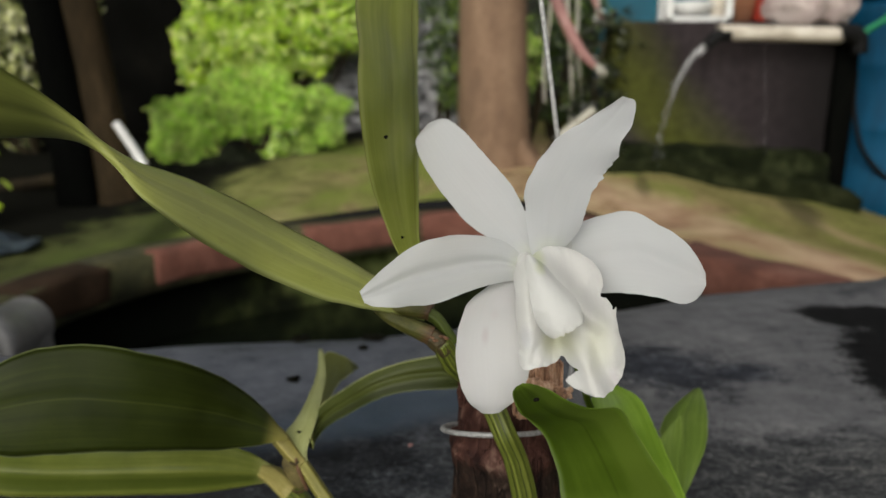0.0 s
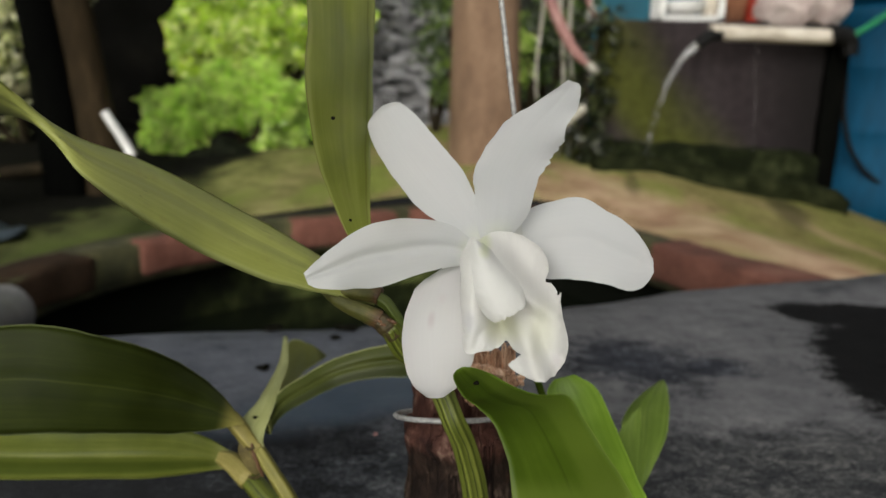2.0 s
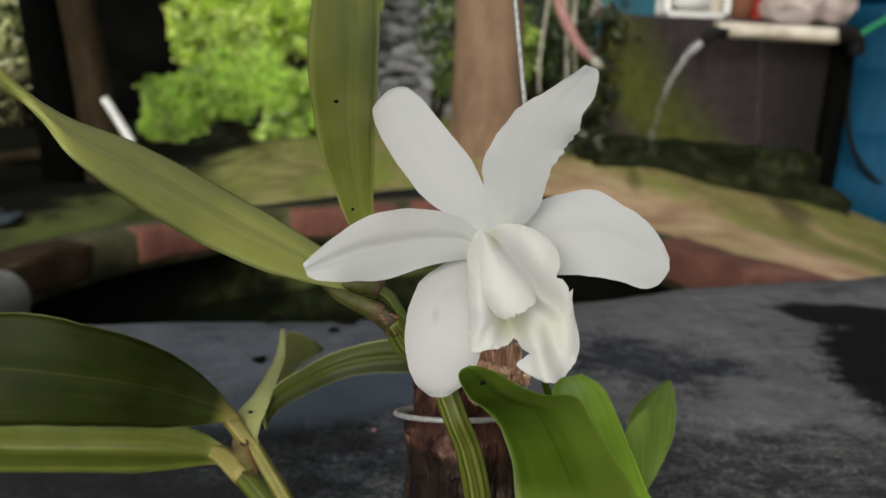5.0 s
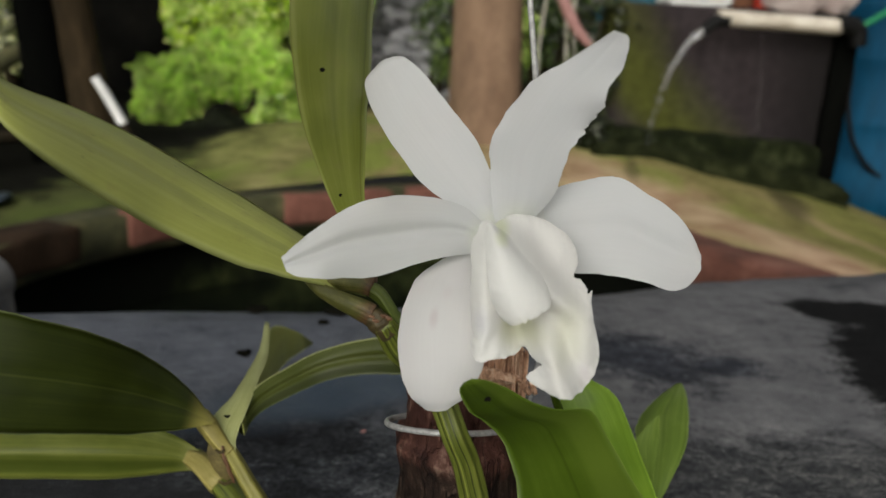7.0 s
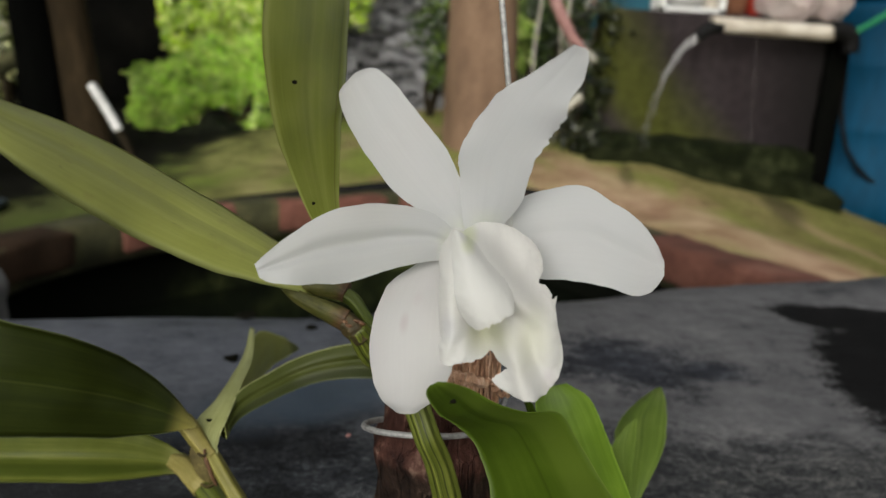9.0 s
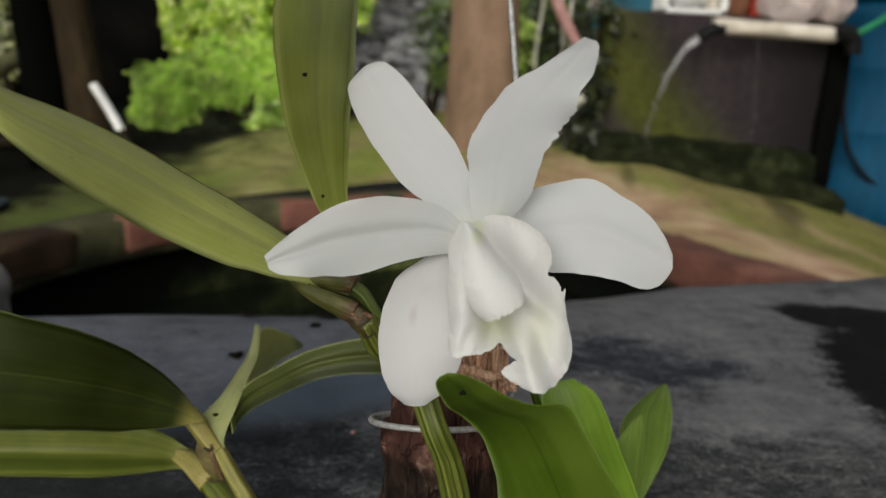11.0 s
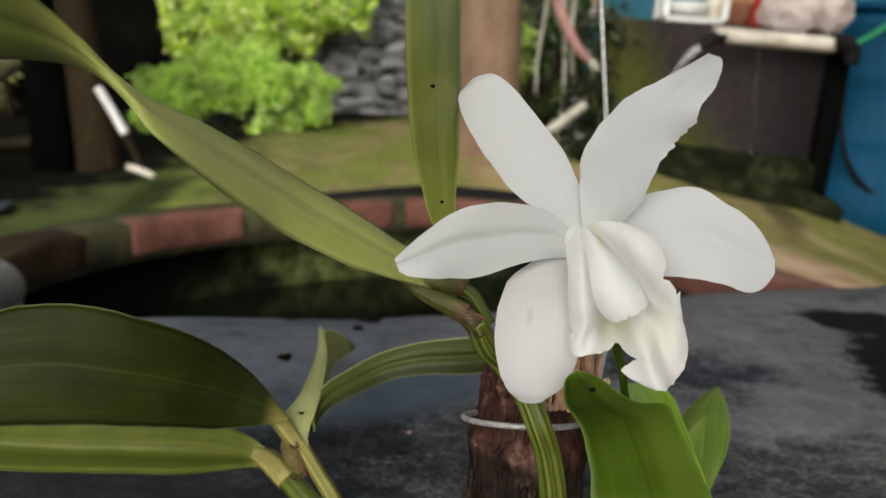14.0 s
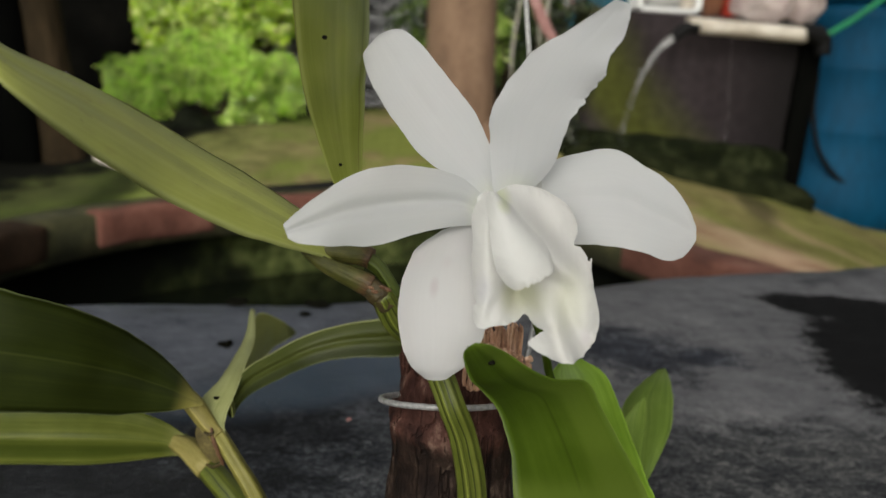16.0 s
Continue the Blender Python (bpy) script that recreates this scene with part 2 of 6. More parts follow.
M_STRAW_SHEATH = leaf_material("straw_sheath", (0.120, 0.100, 0.024), (0.215, 0.185, 0.046), (0.36, 0.31, 0.11), 0.1, 0.5, 7, 0.5)
M_BRACT = mottled("papery_bract", (0.030, 0.021, 0.006), (0.095, 0.076, 0.021), (0.21, 0.17, 0.065), 150, 0.75, 0.5, 0.0006)
M_SPOT = mottled("dark_spot", (0.003, 0.003, 0.002), (0.006, 0.006, 0.004), (0.012, 0.011, 0.008), 300, 0.95, spec=0.02)


def pond_material():
    """Slimy pond wall: shade put in as near-black towards its ends, olive algae along the far bank."""
    n = Nodes("pond_algae")
    v = n.coords("Object")
    broad, fine = n.noise(v, 3.5, 4), n.noise(v, 22, 5)
    sep = n.add("SeparateXYZ")
    n.link(v, sep.inputs[0])
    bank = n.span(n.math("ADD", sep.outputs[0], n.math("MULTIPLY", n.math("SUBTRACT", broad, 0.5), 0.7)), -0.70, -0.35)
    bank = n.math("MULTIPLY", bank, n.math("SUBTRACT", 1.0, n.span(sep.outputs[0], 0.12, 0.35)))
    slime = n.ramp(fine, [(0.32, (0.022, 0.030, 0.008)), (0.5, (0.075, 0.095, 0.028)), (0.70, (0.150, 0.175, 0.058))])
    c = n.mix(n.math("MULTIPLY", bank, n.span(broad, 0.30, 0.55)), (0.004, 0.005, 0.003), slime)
    n.bump(fine, 0.8, 0.015)
    return n.done(c, 0.9, 0, 0.08)


def bark_material():
    """Weathered wood: pale grey-brown patches worn over dark and rusty wood, pits and fine upright fibres."""
    n = Nodes("log_bark")
    v = n.coords("Object", (1, 1, 0.6))
    fibre = n.noise(n.coords("Object", (1, 1, 0.12)), 420, 4, 0.6)
    patch, pit, rust = n.noise(v, 75, 5, 0.6), n.noise(v, 330, 4, 0.7), n.noise(n.coords("Object", (1, 1, 1.6)), 42, 3)
    f = n.math("ADD", n.math("MULTIPLY", patch, 0.55), n.math("ADD", n.math("MULTIPLY", pit, 0.27), n.math("MULTIPLY", fibre, 0.18)))
    c = n.ramp(f, [(0.40, (0.004, 0.002, 0.0015)), (0.48, (0.012, 0.007, 0.005)), (0.55, (0.026, 0.016, 0.011)), (0.67, (0.165, 0.120, 0.092))])
    c = n.mix(n.math("MULTIPLY", n.span(rust, 0.52, 0.62), 0.65), c, n.ramp(f, [(0.42, (0.012, 0.004, 0.003)), (0.62, (0.150, 0.060, 0.040))]))
    grain = n.noise(n.coords("Object", (1, 1, 0.05)), 150, 3, 0.5)
    split = n.math("SUBTRACT", 1.0, n.span(n.math("ABSOLUTE", n.math("SUBTRACT", grain, 0.5)), 0.004, 0.022))
    c = n.mix(n.math("MULTIPLY", split, n.math("MULTIPLY", n.span(patch, 0.42, 0.56), 0.85)), c, (0.006, 0.003, 0.002))
    sep = n.add("SeparateXYZ")
    n.link(n.coords("Object"), sep.inputs[0])
    neck = n.span(n.math("ADD", sep.outputs[2], n.math("MULTIPLY", n.math("SUBTRACT", patch, 0.5), 0.02)), 0.868, 0.876)
    c = n.mix(n.math("MULTIPLY", neck, 0.7), c, n.ramp(f, [(0.42, (0.030, 0.010, 0.007)), (0.52, (0.070, 0.028, 0.020)), (0.64, (0.24, 0.145, 0.11))]))
    n.bump(n.math("SUBTRACT", f, n.math("MULTIPLY", split, 0.25)), 1.0, 0.004)
    return n.done(c, 0.7, 0, 0.15)


M_BARK = bark_material()
M_SPLINTER = mottled("raw_wood", (0.10, 0.036, 0.020), (0.64, 0.37, 0.23), (0.95, 0.73, 0.54), 420, 0.7, 0.9, 0.0012, (1, 1, 0.16))
M_WIRE = mottled("galvanised_wire", (0.16, 0.16, 0.155), (0.33, 0.33, 0.32), (0.50, 0.50, 0.49), 500, 0.5, 0.4, 0.0003, metal=0.35)
M_CURB = mottled("red_curb_block", (0.055, 0.023, 0.015), (0.150, 0.058, 0.039), (0.245, 0.118, 0.082), 9, 0.85, 0.8, 0.008, rand=0.25)
# darker copy of the red block: dirt and shade of the left end in colour
M_CURB_SHADE_DIRT = mottled("shaded_dirty_block", (0.014, 0.010, 0.006), (0.042, 0.025, 0.014), (0.088, 0.053, 0.031), 9, 0.9, 0.8, 0.008, rand=0.2, spec=0.15)
M_MORTAR = mottled("mossy_mortar", (0.018, 0.021, 0.008), (0.052, 0.052, 0.020), (0.14, 0.125, 0.055), 12, 0.9, 0.8, 0.01)
M_TRUNK = mottled("smooth_trunk", (0.100, 0.062, 0.038), (0.205, 0.127, 0.077), (0.300, 0.197, 0.124), 11, 0.85, 0.8, 0.008, (1, 1, 0.4))
M_POST = mottled("dark_post", (0.006, 0.005, 0.003), (0.021, 0.016, 0.009), (0.052, 0.041, 0.022), 5, 0.9, 0.7, 0.01, (1, 1, 0.3), spec=0.1)
M_POST_BROWN = mottled("weathered_post", (0.010, 0.007, 0.0035), (0.032, 0.022, 0.011), (0.080, 0.056, 0.030), 5, 0.9, 0.7, 0.01, (1, 1, 0.3), spec=0.1)
# near-black tone standing in for shade on the post and at the wall's end
M_SHADE_BLACK = mottled("shade_black", (0.001, 0.001, 0.001), (0.002, 0.0022, 0.0018), (0.005, 0.005, 0.004), 5, 0.95, 0.5, 0.008, (1, 1, 0.3), spec=0.02)
M_WHITE = mottled("white_plastic", (0.50, 0.50, 0.47), (0.70, 0.70, 0.67), (0.82, 0.82, 0.80), 14, 0.45, 0.2, 0.002)
M_GREY_PVC = mottled("grimy_pvc", (0.07, 0.07, 0.07), (0.15, 0.15, 0.15), (0.26, 0.26, 0.255), 14, 0.5, 0.3, 0.003)
M_CREAM = mottled("weathered_pvc", (0.20, 0.155, 0.11), (0.52, 0.47, 0.385), (0.74, 0.70, 0.62), 9, 0.5, 0.3, 0.003, (1, 3, 3))
M_BLUE = mottled("blue_drum_plastic", (0.001, 0.022, 0.046), (0.001, 0.040, 0.084), (0.002, 0.060, 0.122), 4, 0.6, 0.2, 0.004, (1, 1, 0.3), spec=0.1)
M_SHEET = mottled("faded_blue_sheet", (0.012, 0.018, 0.024), (0.028, 0.042, 0.055), (0.06, 0.085, 0.10), 12, 0.5, 0.5, 0.006)
M_TEAL = mottled("teal_board", (0.004, 0.06, 0.09), (0.008, 0.11, 0.16), (0.015, 0.16, 0.22), 3, 0.7, 0.3, 0.01)
M_GREEN_HOSE = mottled("green_hose", (0.01, 0.13, 0.05), (0.015, 0.20, 0.075), (0.03, 0.28, 0.11), 20, 0.4)
M_BLACK = mottled("black_rubber", (0.004, 0.004, 0.004), (0.007, 0.007, 0.007), (0.015, 0.015, 0.015), 20, 0.6, spec=0.1)
M_RED = mottled("red_plastic", (0.20, 0.02, 0.01), (0.36, 0.035, 0.02), (0.45, 0.06, 0.03), 15, 0.4)
M_TERRA = mottled("terracotta", (0.20, 0.08, 0.04), (0.34, 0.15, 0.08), (0.44, 0.22, 0.13), 15, 0.8)
M_SACK = mottled("pinkish_sack", (0.24, 0.18, 0.16), (0.44, 0.36, 0.33), (0.62, 0.55, 0.51), 12, 0.85, 0.8, 0.02)
# the near-white end of the ramp paints wet glints on the stones
M_ROCK = mottled("wet_stone", (0.03, 0.031, 0.033), (0.36, 0.362, 0.37), (0.95, 0.95, 0.95), 15, 0.22, 1.0, 0.02, rand=0.5, spec=0.7)
M_BOULDER = mottled("dark_boulder", (0.003, 0.003, 0.003), (0.010, 0.012, 0.007), (0.034, 0.040, 0.020), 9, 0.9, 0.8, 0.01, spec=0.04)
M_MOSS = mottled("dark_moss", (0.003, 0.004, 0.002), (0.009, 0.012, 0.004), (0.060, 0.068, 0.030), 14, 0.95, 1.0, 0.02, spec=0.08)
M_MOSS_LIGHT = mottled("olive_moss", (0.004, 0.005, 0.002), (0.013, 0.016, 0.006), (0.048, 0.052, 0.022), 17, 0.95, 1.0, 0.02, spec=0.06)
M_POND = pond_material()
# near-black tone that stands in for deep shade, in shed and stone gaps
M_DEEP_SHADE = mottled("deep_shade", (0.003, 0.003, 0.002), (0.007, 0.007, 0.006), (0.015, 0.014, 0.011), 4, 0.95, spec=0.04)
M_BACKWALL = mottled("stained_back_wall", (0.008, 0.010, 0.007), (0.026, 0.029, 0.021), (0.07, 0.07, 0.058), 2.5, 0.9, 0.6, 0.02, spec=0.15)
M_ROOT = mottled("pink_aerial_root", (0.22, 0.10, 0.09), (0.38, 0.20, 0.18), (0.50, 0.32, 0.29), 18, 0.7)
M_STRAW = mottled("pale_straw", (0.30, 0.28, 0.22), (0.48, 0.46, 0.38), (0.62, 0.60, 0.52), 18, 0.7)


def slab_material():
    """Black-washed concrete: a worn grey film, brushed grit, a black wet tongue, a blotched damp patch, a wet side and
    band with bluish sky sheen in the colour, and painted shade round the log and under the leaves.
    """
    n = Nodes("black_washed_concrete")
    v = n.coords("Object")
    brush = n.coords("Object", (0.62, 1.0, 1.0))
    broad, mid, fine = n.noise(v, 9, 4), n.noise(brush, 70, 8, 0.72), n.noise(brush, 420, 5, 0.7)
    speck = n.noise(v, 900, 3, 0.6)
    f = n.math("ADD", n.math("MULTIPLY", broad, 0.34), n.math("ADD", n.math("MULTIPLY", mid, 0.40), n.math("MULTIPLY", fine, 0.26)))
    film = n.ramp(f, [(0.40, (0.030, 0.032, 0.036)), (0.46, (0.084, 0.085, 0.090)), (0.53, (0.114, 0.115, 0.120)), (0.62, (0.172, 0.170, 0.171))])
    g = n.math("ADD", n.math("MULTIPLY", mid, 0.35), n.math("ADD", n.math("MULTIPLY", fine, 0.40), n.math("MULTIPLY", speck, 0.25)))
    grit = n.ramp(g, [(0.43, (0.006, 0.007, 0.009)), (0.49, (0.034, 0.036, 0.039)), (0.54, (0.078, 0.080, 0.078)), (0.62, (0.20, 0.195, 0.185))])
    sep = n.add("SeparateXYZ")
    n.link(v, sep.inputs[0])
    warp = n.math("ADD", n.math("MULTIPLY", n.math("SUBTRACT", mid, 0.5), 1.6), n.math("MULTIPLY", n.math("SUBTRACT", fine, 0.5), 0.9))

    def patch(cx, cy, rx, ry, lean, soft=0.15, ragged=1.0):
        dx = n.math("SUBTRACT", sep.outputs[0], cx)
        dy = n.math("SUBTRACT", n.math("SUBTRACT", sep.outputs[1], cy), n.math("MULTIPLY", dx, lean))
        ex, ey = n.math("DIVIDE", dx, rx), n.math("DIVIDE", dy, ry)
        d = n.math("SQRT", n.math("ADD", n.math("MULTIPLY", ex, ex), n.math("MULTIPLY", ey, ey)))
        d = n.math("ADD", d, n.math("MULTIPLY", warp, ragged))
        return n.math("SUBTRACT", 1.0, n.span(d, 1.0 - soft, 1.0 + soft))

    # the near edge of the film is worn down to brushed grit
    worn = n.math("ADD", sep.outputs[1], n.math("MULTIPLY", warp, 0.06))
    c = n.mix(n.math("SUBTRACT", 1.0, n.span(worn, 0.445, 0.490)), film, grit)
    tongue = n.math("MAXIMUM", patch(0.408, 0.645, 0.080, 0.031, -0.12, 0.15, 0.5), patch(0.398, 0.570, 0.083, 0.086, 0.55, 0.15, 0.5))
    damp_shade = n.math("MAXIMUM", patch(0.185, 0.553, 0.052, 0.036, 0.0, 0.55, 1.6), patch(0.240, 0.548, 0.030, 0.014, 0.0, 0.5, 1.4))
    # shade round the log and under the leaves, painted as near-black patches
    shaded_hollow = n.math("MAXIMUM", n.math("MULTIPLY", patch(0.035, 0.405, 0.085, 0.070, 0.35, 0.3, 0.8), 0.35), patch(-0.026, 0.440, 0.046, 0.022, 0.0, 0.35, 0.7))
    leaf_shade = patch(-0.13, 0.380, 0.115, 0.062, 0.0, 0.4, 0.8)
    # wet band; its bluish sky sheen is put into the colour too
    band = patch(0.010, 0.498, 0.085, 0.026, 0.45, 0.45, 0.6)
    blue = n.math("SUBTRACT", 1.0, n.span(n.math("ADD", sep.outputs[0], n.math("MULTIPLY", warp, 0.05)), -0.02, 0.12))
    c = n.mix(n.math("MULTIPLY", blue, 0.9), c, n.mix(1.0, c, (0.78, 0.86, 1.0), "MULTIPLY"))
    c = n.mix(n.math("MULTIPLY", damp_shade, 0.85), c, n.mix(1.0, grit, (0.40, 0.45, 0.60), "MULTIPLY"))
    c = n.mix(n.math("MULTIPLY", shaded_hollow, 0.60), c, (0.009, 0.008, 0.008))
    c = n.mix(n.math("MULTIPLY", leaf_shade, 0.75), c, (0.008, 0.008, 0.008))
    c = n.mix(n.math("MULTIPLY", band, 0.75), c, (0.026, 0.050, 0.080))
    c = n.mix(n.math("MULTIPLY", tongue, 0.95), c, (0.005, 0.005, 0.005))
    n.bump(n.math("ADD", f, n.math("MULTIPLY", speck, 0.2)), 0.9, 0.004)
    r = n.math("ADD", n.math("MULTIPLY", fine, 0.25), 0.58)
    r = n.math("SUBTRACT", r, n.math("MULTIPLY", band, 0.25))
    dull = n.math("SUBTRACT", 0.24, n.math("MULTIPLY", n.math("MAXIMUM", tongue, n.math("MULTIPLY", n.math("MAXIMUM", shaded_hollow, damp_shade), 0.7)), 0.22))
    n.link(n.math("ADD", dull, n.math("MULTIPLY", band, 0.25)), n.p.inputs["Specular IOR Level"])
    return n.done(c, r, 0, 0.3)


def ground_material():
    """Trodden sandy soil with soft green streaks of moss."""
    n = Nodes("mossy_soil")
    v = n.coords("Object")
    w = n.coords("Object", (1.0, 0.45, 1.0))
    broad, mid, fine = n.noise(w, 2.4, 3), n.noise(v, 9, 5), n.noise(v, 80, 4)
    soil = n.ramp(n.math("ADD", n.math("MULTIPLY", mid, 0.6), n.math("MULTIPLY", fine, 0.4)),
                  [(0.34, (0.17, 0.115, 0.060)), (0.5, (0.37, 0.255, 0.145)), (0.66, (0.58, 0.43, 0.28))])
    moss = n.ramp(fine, [(0.3, (0.11, 0.135, 0.024)), (0.7, (0.30, 0.33, 0.085))])
    c = n.mix(n.span(n.math("ADD", n.math("MULTIPLY", broad, 0.7), n.math("MULTIPLY", mid, 0.3)), 0.44, 0.58), soil, moss)
    sep = n.add("SeparateXYZ")
    n.link(v, sep.inputs[0])
    left = n.math("SUBTRACT", 1.0, n.span(n.math("ADD", sep.outputs[0], n.math("MULTIPLY", mid, 0.3)), -0.5, 0.35))
    c = n.mix(n.math("MULTIPLY", left, 0.75), c, n.ramp(mid, [(0.35, (0.058, 0.095, 0.017)), (0.65, (0.170, 0.225, 0.044))]))
    # dark litter and the shade under shrubs and round the post, painted near-black
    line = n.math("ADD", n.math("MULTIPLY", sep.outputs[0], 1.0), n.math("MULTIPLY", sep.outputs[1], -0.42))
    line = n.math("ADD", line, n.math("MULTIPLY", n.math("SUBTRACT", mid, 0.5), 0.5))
    litter_shade = n.math("SUBTRACT", 1.0, n.span(line, -2.06, -1.84))
    # damp ground darkens to the west; a line of shade is painted along it
    wob = n.math("MULTIPLY", n.math("SUBTRACT", mid, 0.5), 0.3)
    north = n.span(n.math("ADD", sep.outputs[1], wob), 0.7, 1.3)
    wet = n.math("SUBTRACT", 1.0, n.span(n.math("ADD", sep.outputs[0], wob), -1.28, -1.02))
    c = n.mix(n.math("MULTIPLY", n.math("SUBTRACT", 1.0, n.span(n.math("ADD", sep.outputs[0], wob), -0.90, -0.62)), n.math("MULTIPLY", north, 0.72)), c, (0.042, 0.055, 0.020))
    shade_line = n.math("SUBTRACT", 1.0, n.span(n.math("ABSOLUTE", n.math("ADD", n.math("ADD", sep.outputs[0], 0.77), n.math("MULTIPLY", wob, 0.4))), 0.02, 0.11))
    c = n.mix(n.math("MULTIPLY", n.math("MULTIPLY", n.math("MULTIPLY", shade_line, north), n.math("SUBTRACT", 1.0, n.span(sep.outputs[1], 2.25, 2.6))), 0.8), c, (0.016, 0.024, 0.007))
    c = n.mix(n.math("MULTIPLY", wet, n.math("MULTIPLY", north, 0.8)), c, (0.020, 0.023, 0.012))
    c = n.mix(n.math("MULTIPLY", litter_shade, n.span(sep.outputs[1], 1.2, 1.8)), c, (0.006, 0.006, 0.004))
    n.bump(n.math("ADD", mid, n.math("MULTIPLY", fine, 0.4)), 0.7, 0.02)
    # a pale trodden strip behind the curb, greener towards the wall
    q = n.math("ADD", sep.outputs[0], n.math("MULTIPLY", n.math("SUBTRACT", sep.outputs[1], 1.9), 0.45))
    q = n.math("ADD", q, n.math("MULTIPLY", n.math("SUBTRACT", broad, 0.5), 0.25))
    east = n.math("MULTIPLY", n.span(sep.outputs[0], 0.45, 0.70), n.span(sep.outputs[1], 0.9, 1.4))
    strip = n.math("SUBTRACT", 1.0, n.span(n.math("ABSOLUTE", n.math("SUBTRACT", q, 0.86)), 0.05, 0.26))
    pale = n.math("SUBTRACT", 1.0, n.span(n.math("ABSOLUTE", n.math("SUBTRACT", q, 1.42)), 0.01, 0.08))
    turf = n.ramp(n.math("ADD", n.math("MULTIPLY", fine, 0.5), n.math("MULTIPLY", mid, 0.5)), [(0.35, (0.095, 0.092, 0.026)), (0.65, (0.265, 0.255, 0.082))])
    c = n.mix(n.math("MULTIPLY", n.math("MULTIPLY", east, n.span(q, 1.00, 1.20)), 0.80), c, turf)
    c = n.mix(n.math("MULTIPLY", n.math("MULTIPLY", east, strip), 0.8), c, n.ramp(mid, [(0.35, (0.34, 0.21, 0.135)), (0.65, (0.58, 0.41, 0.28))]))
    c = n.mix(n.math("MULTIPLY", n.math("MULTIPLY", n.span(sep.outputs[0], 1.12, 1.26), n.math("MULTIPLY", pale, n.span(sep.outputs[1], 1.8, 2.0))), 0.6), c, (0.42, 0.31, 0.18))
    # dark streaks under the pier and where the jet lands
    for cx, cy, rx, ry, lean, share in ((1.265, 2.50, 0.085, 0.36, 0.28, 0.72), (0.735, 2.55, 0.035, 0.24, 0.20, 0.55)):
        dy = n.math("SUBTRACT", sep.outputs[1], cy)
        dx = n.math("SUBTRACT", n.math("SUBTRACT", sep.outputs[0], cx), n.math("MULTIPLY", dy, lean))
        ex, ey = n.math("DIVIDE", n.math("ADD", dx, n.math("MULTIPLY", wob, 0.15)), rx), n.math("DIVIDE", dy, ry)
        d = n.math("SQRT", n.math("ADD", n.math("MULTIPLY", ex, ex), n.math("MULTIPLY", ey, ey)))
        c = n.mix(n.math("MULTIPLY", n.math("SUBTRACT", 1.0, n.span(d, 0.35, 1.05)), share), c, (0.040, 0.040, 0.018))
    return n.done(c, 0.95, 0, 0.06)


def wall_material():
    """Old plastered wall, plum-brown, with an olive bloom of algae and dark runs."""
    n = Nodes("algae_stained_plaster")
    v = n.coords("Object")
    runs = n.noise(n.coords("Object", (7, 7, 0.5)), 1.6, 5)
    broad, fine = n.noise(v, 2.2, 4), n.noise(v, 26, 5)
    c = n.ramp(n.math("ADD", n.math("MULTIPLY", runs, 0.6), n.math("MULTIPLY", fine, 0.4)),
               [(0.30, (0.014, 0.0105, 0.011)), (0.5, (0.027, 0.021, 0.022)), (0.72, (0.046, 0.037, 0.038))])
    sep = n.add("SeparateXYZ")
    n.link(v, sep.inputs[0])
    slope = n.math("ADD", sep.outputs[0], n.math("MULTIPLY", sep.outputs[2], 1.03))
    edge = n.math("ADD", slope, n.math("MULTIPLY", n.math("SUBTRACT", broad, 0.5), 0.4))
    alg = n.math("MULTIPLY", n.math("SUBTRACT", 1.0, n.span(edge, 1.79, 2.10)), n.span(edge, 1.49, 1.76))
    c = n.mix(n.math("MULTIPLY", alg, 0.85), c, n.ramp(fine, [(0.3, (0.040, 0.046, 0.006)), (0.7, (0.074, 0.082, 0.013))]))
    # shading towards the wall's right end, put into the plaster colour
    damp_shade = n.span(n.math("ADD", sep.outputs[0], n.math("MULTIPLY", n.math("SUBTRACT", runs, 0.5), 0.25)), 1.22, 1.52)
    c = n.mix(n.math("MULTIPLY", damp_shade, 0.75), c, (0.007, 0.0065, 0.0062))
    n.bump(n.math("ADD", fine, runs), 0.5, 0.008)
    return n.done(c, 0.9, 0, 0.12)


def foliage_material(name, dark, mid, light, patch=7.0, gaps=0.6, gap_tone=None):
    n = Nodes(name)
    geo = n.add("NewGeometry")
    # the palest leaves carry bright glints in their colour
    c = n.ramp(geo.outputs["Random Per Island"], [(0.08, dark), (0.5, mid), (0.92, light)])
    # noise patches painted darker as the shade between leaf clumps
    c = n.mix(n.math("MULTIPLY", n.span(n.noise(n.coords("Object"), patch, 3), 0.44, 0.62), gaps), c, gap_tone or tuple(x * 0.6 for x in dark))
    n.done(c, 0.28, 0, 0.6)
    translucent(n, c, 0.14)
    return n.m


def water_material():
    n = Nodes("dark_pond_water")
    v = n.coords("Object")
    n.bump(n.noise(v, 9, 3), 0.15, 0.01)
    return n.done((0.006, 0.008, 0.005), 0.06, 0, 0.5)


def jet_material():
    n = Nodes("falling_water")
    v = n.coords("Object")
    n.bump(n.noise(v, 40, 4), 0.8, 0.01)
    n.p.inputs["Transmission Weight"].default_value = 0.75
    n.p.inputs["IOR"].default_value = 1.33
    return n.done((0.97, 0.98, 0.985), 0.2)


M_SLAB, M_GROUND, M_WALL, M_WATER, M_JET = slab_material(), ground_material(), wall_material(), water_material(), jet_material()
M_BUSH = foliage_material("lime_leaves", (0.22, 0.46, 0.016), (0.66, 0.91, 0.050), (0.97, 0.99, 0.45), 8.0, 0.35)
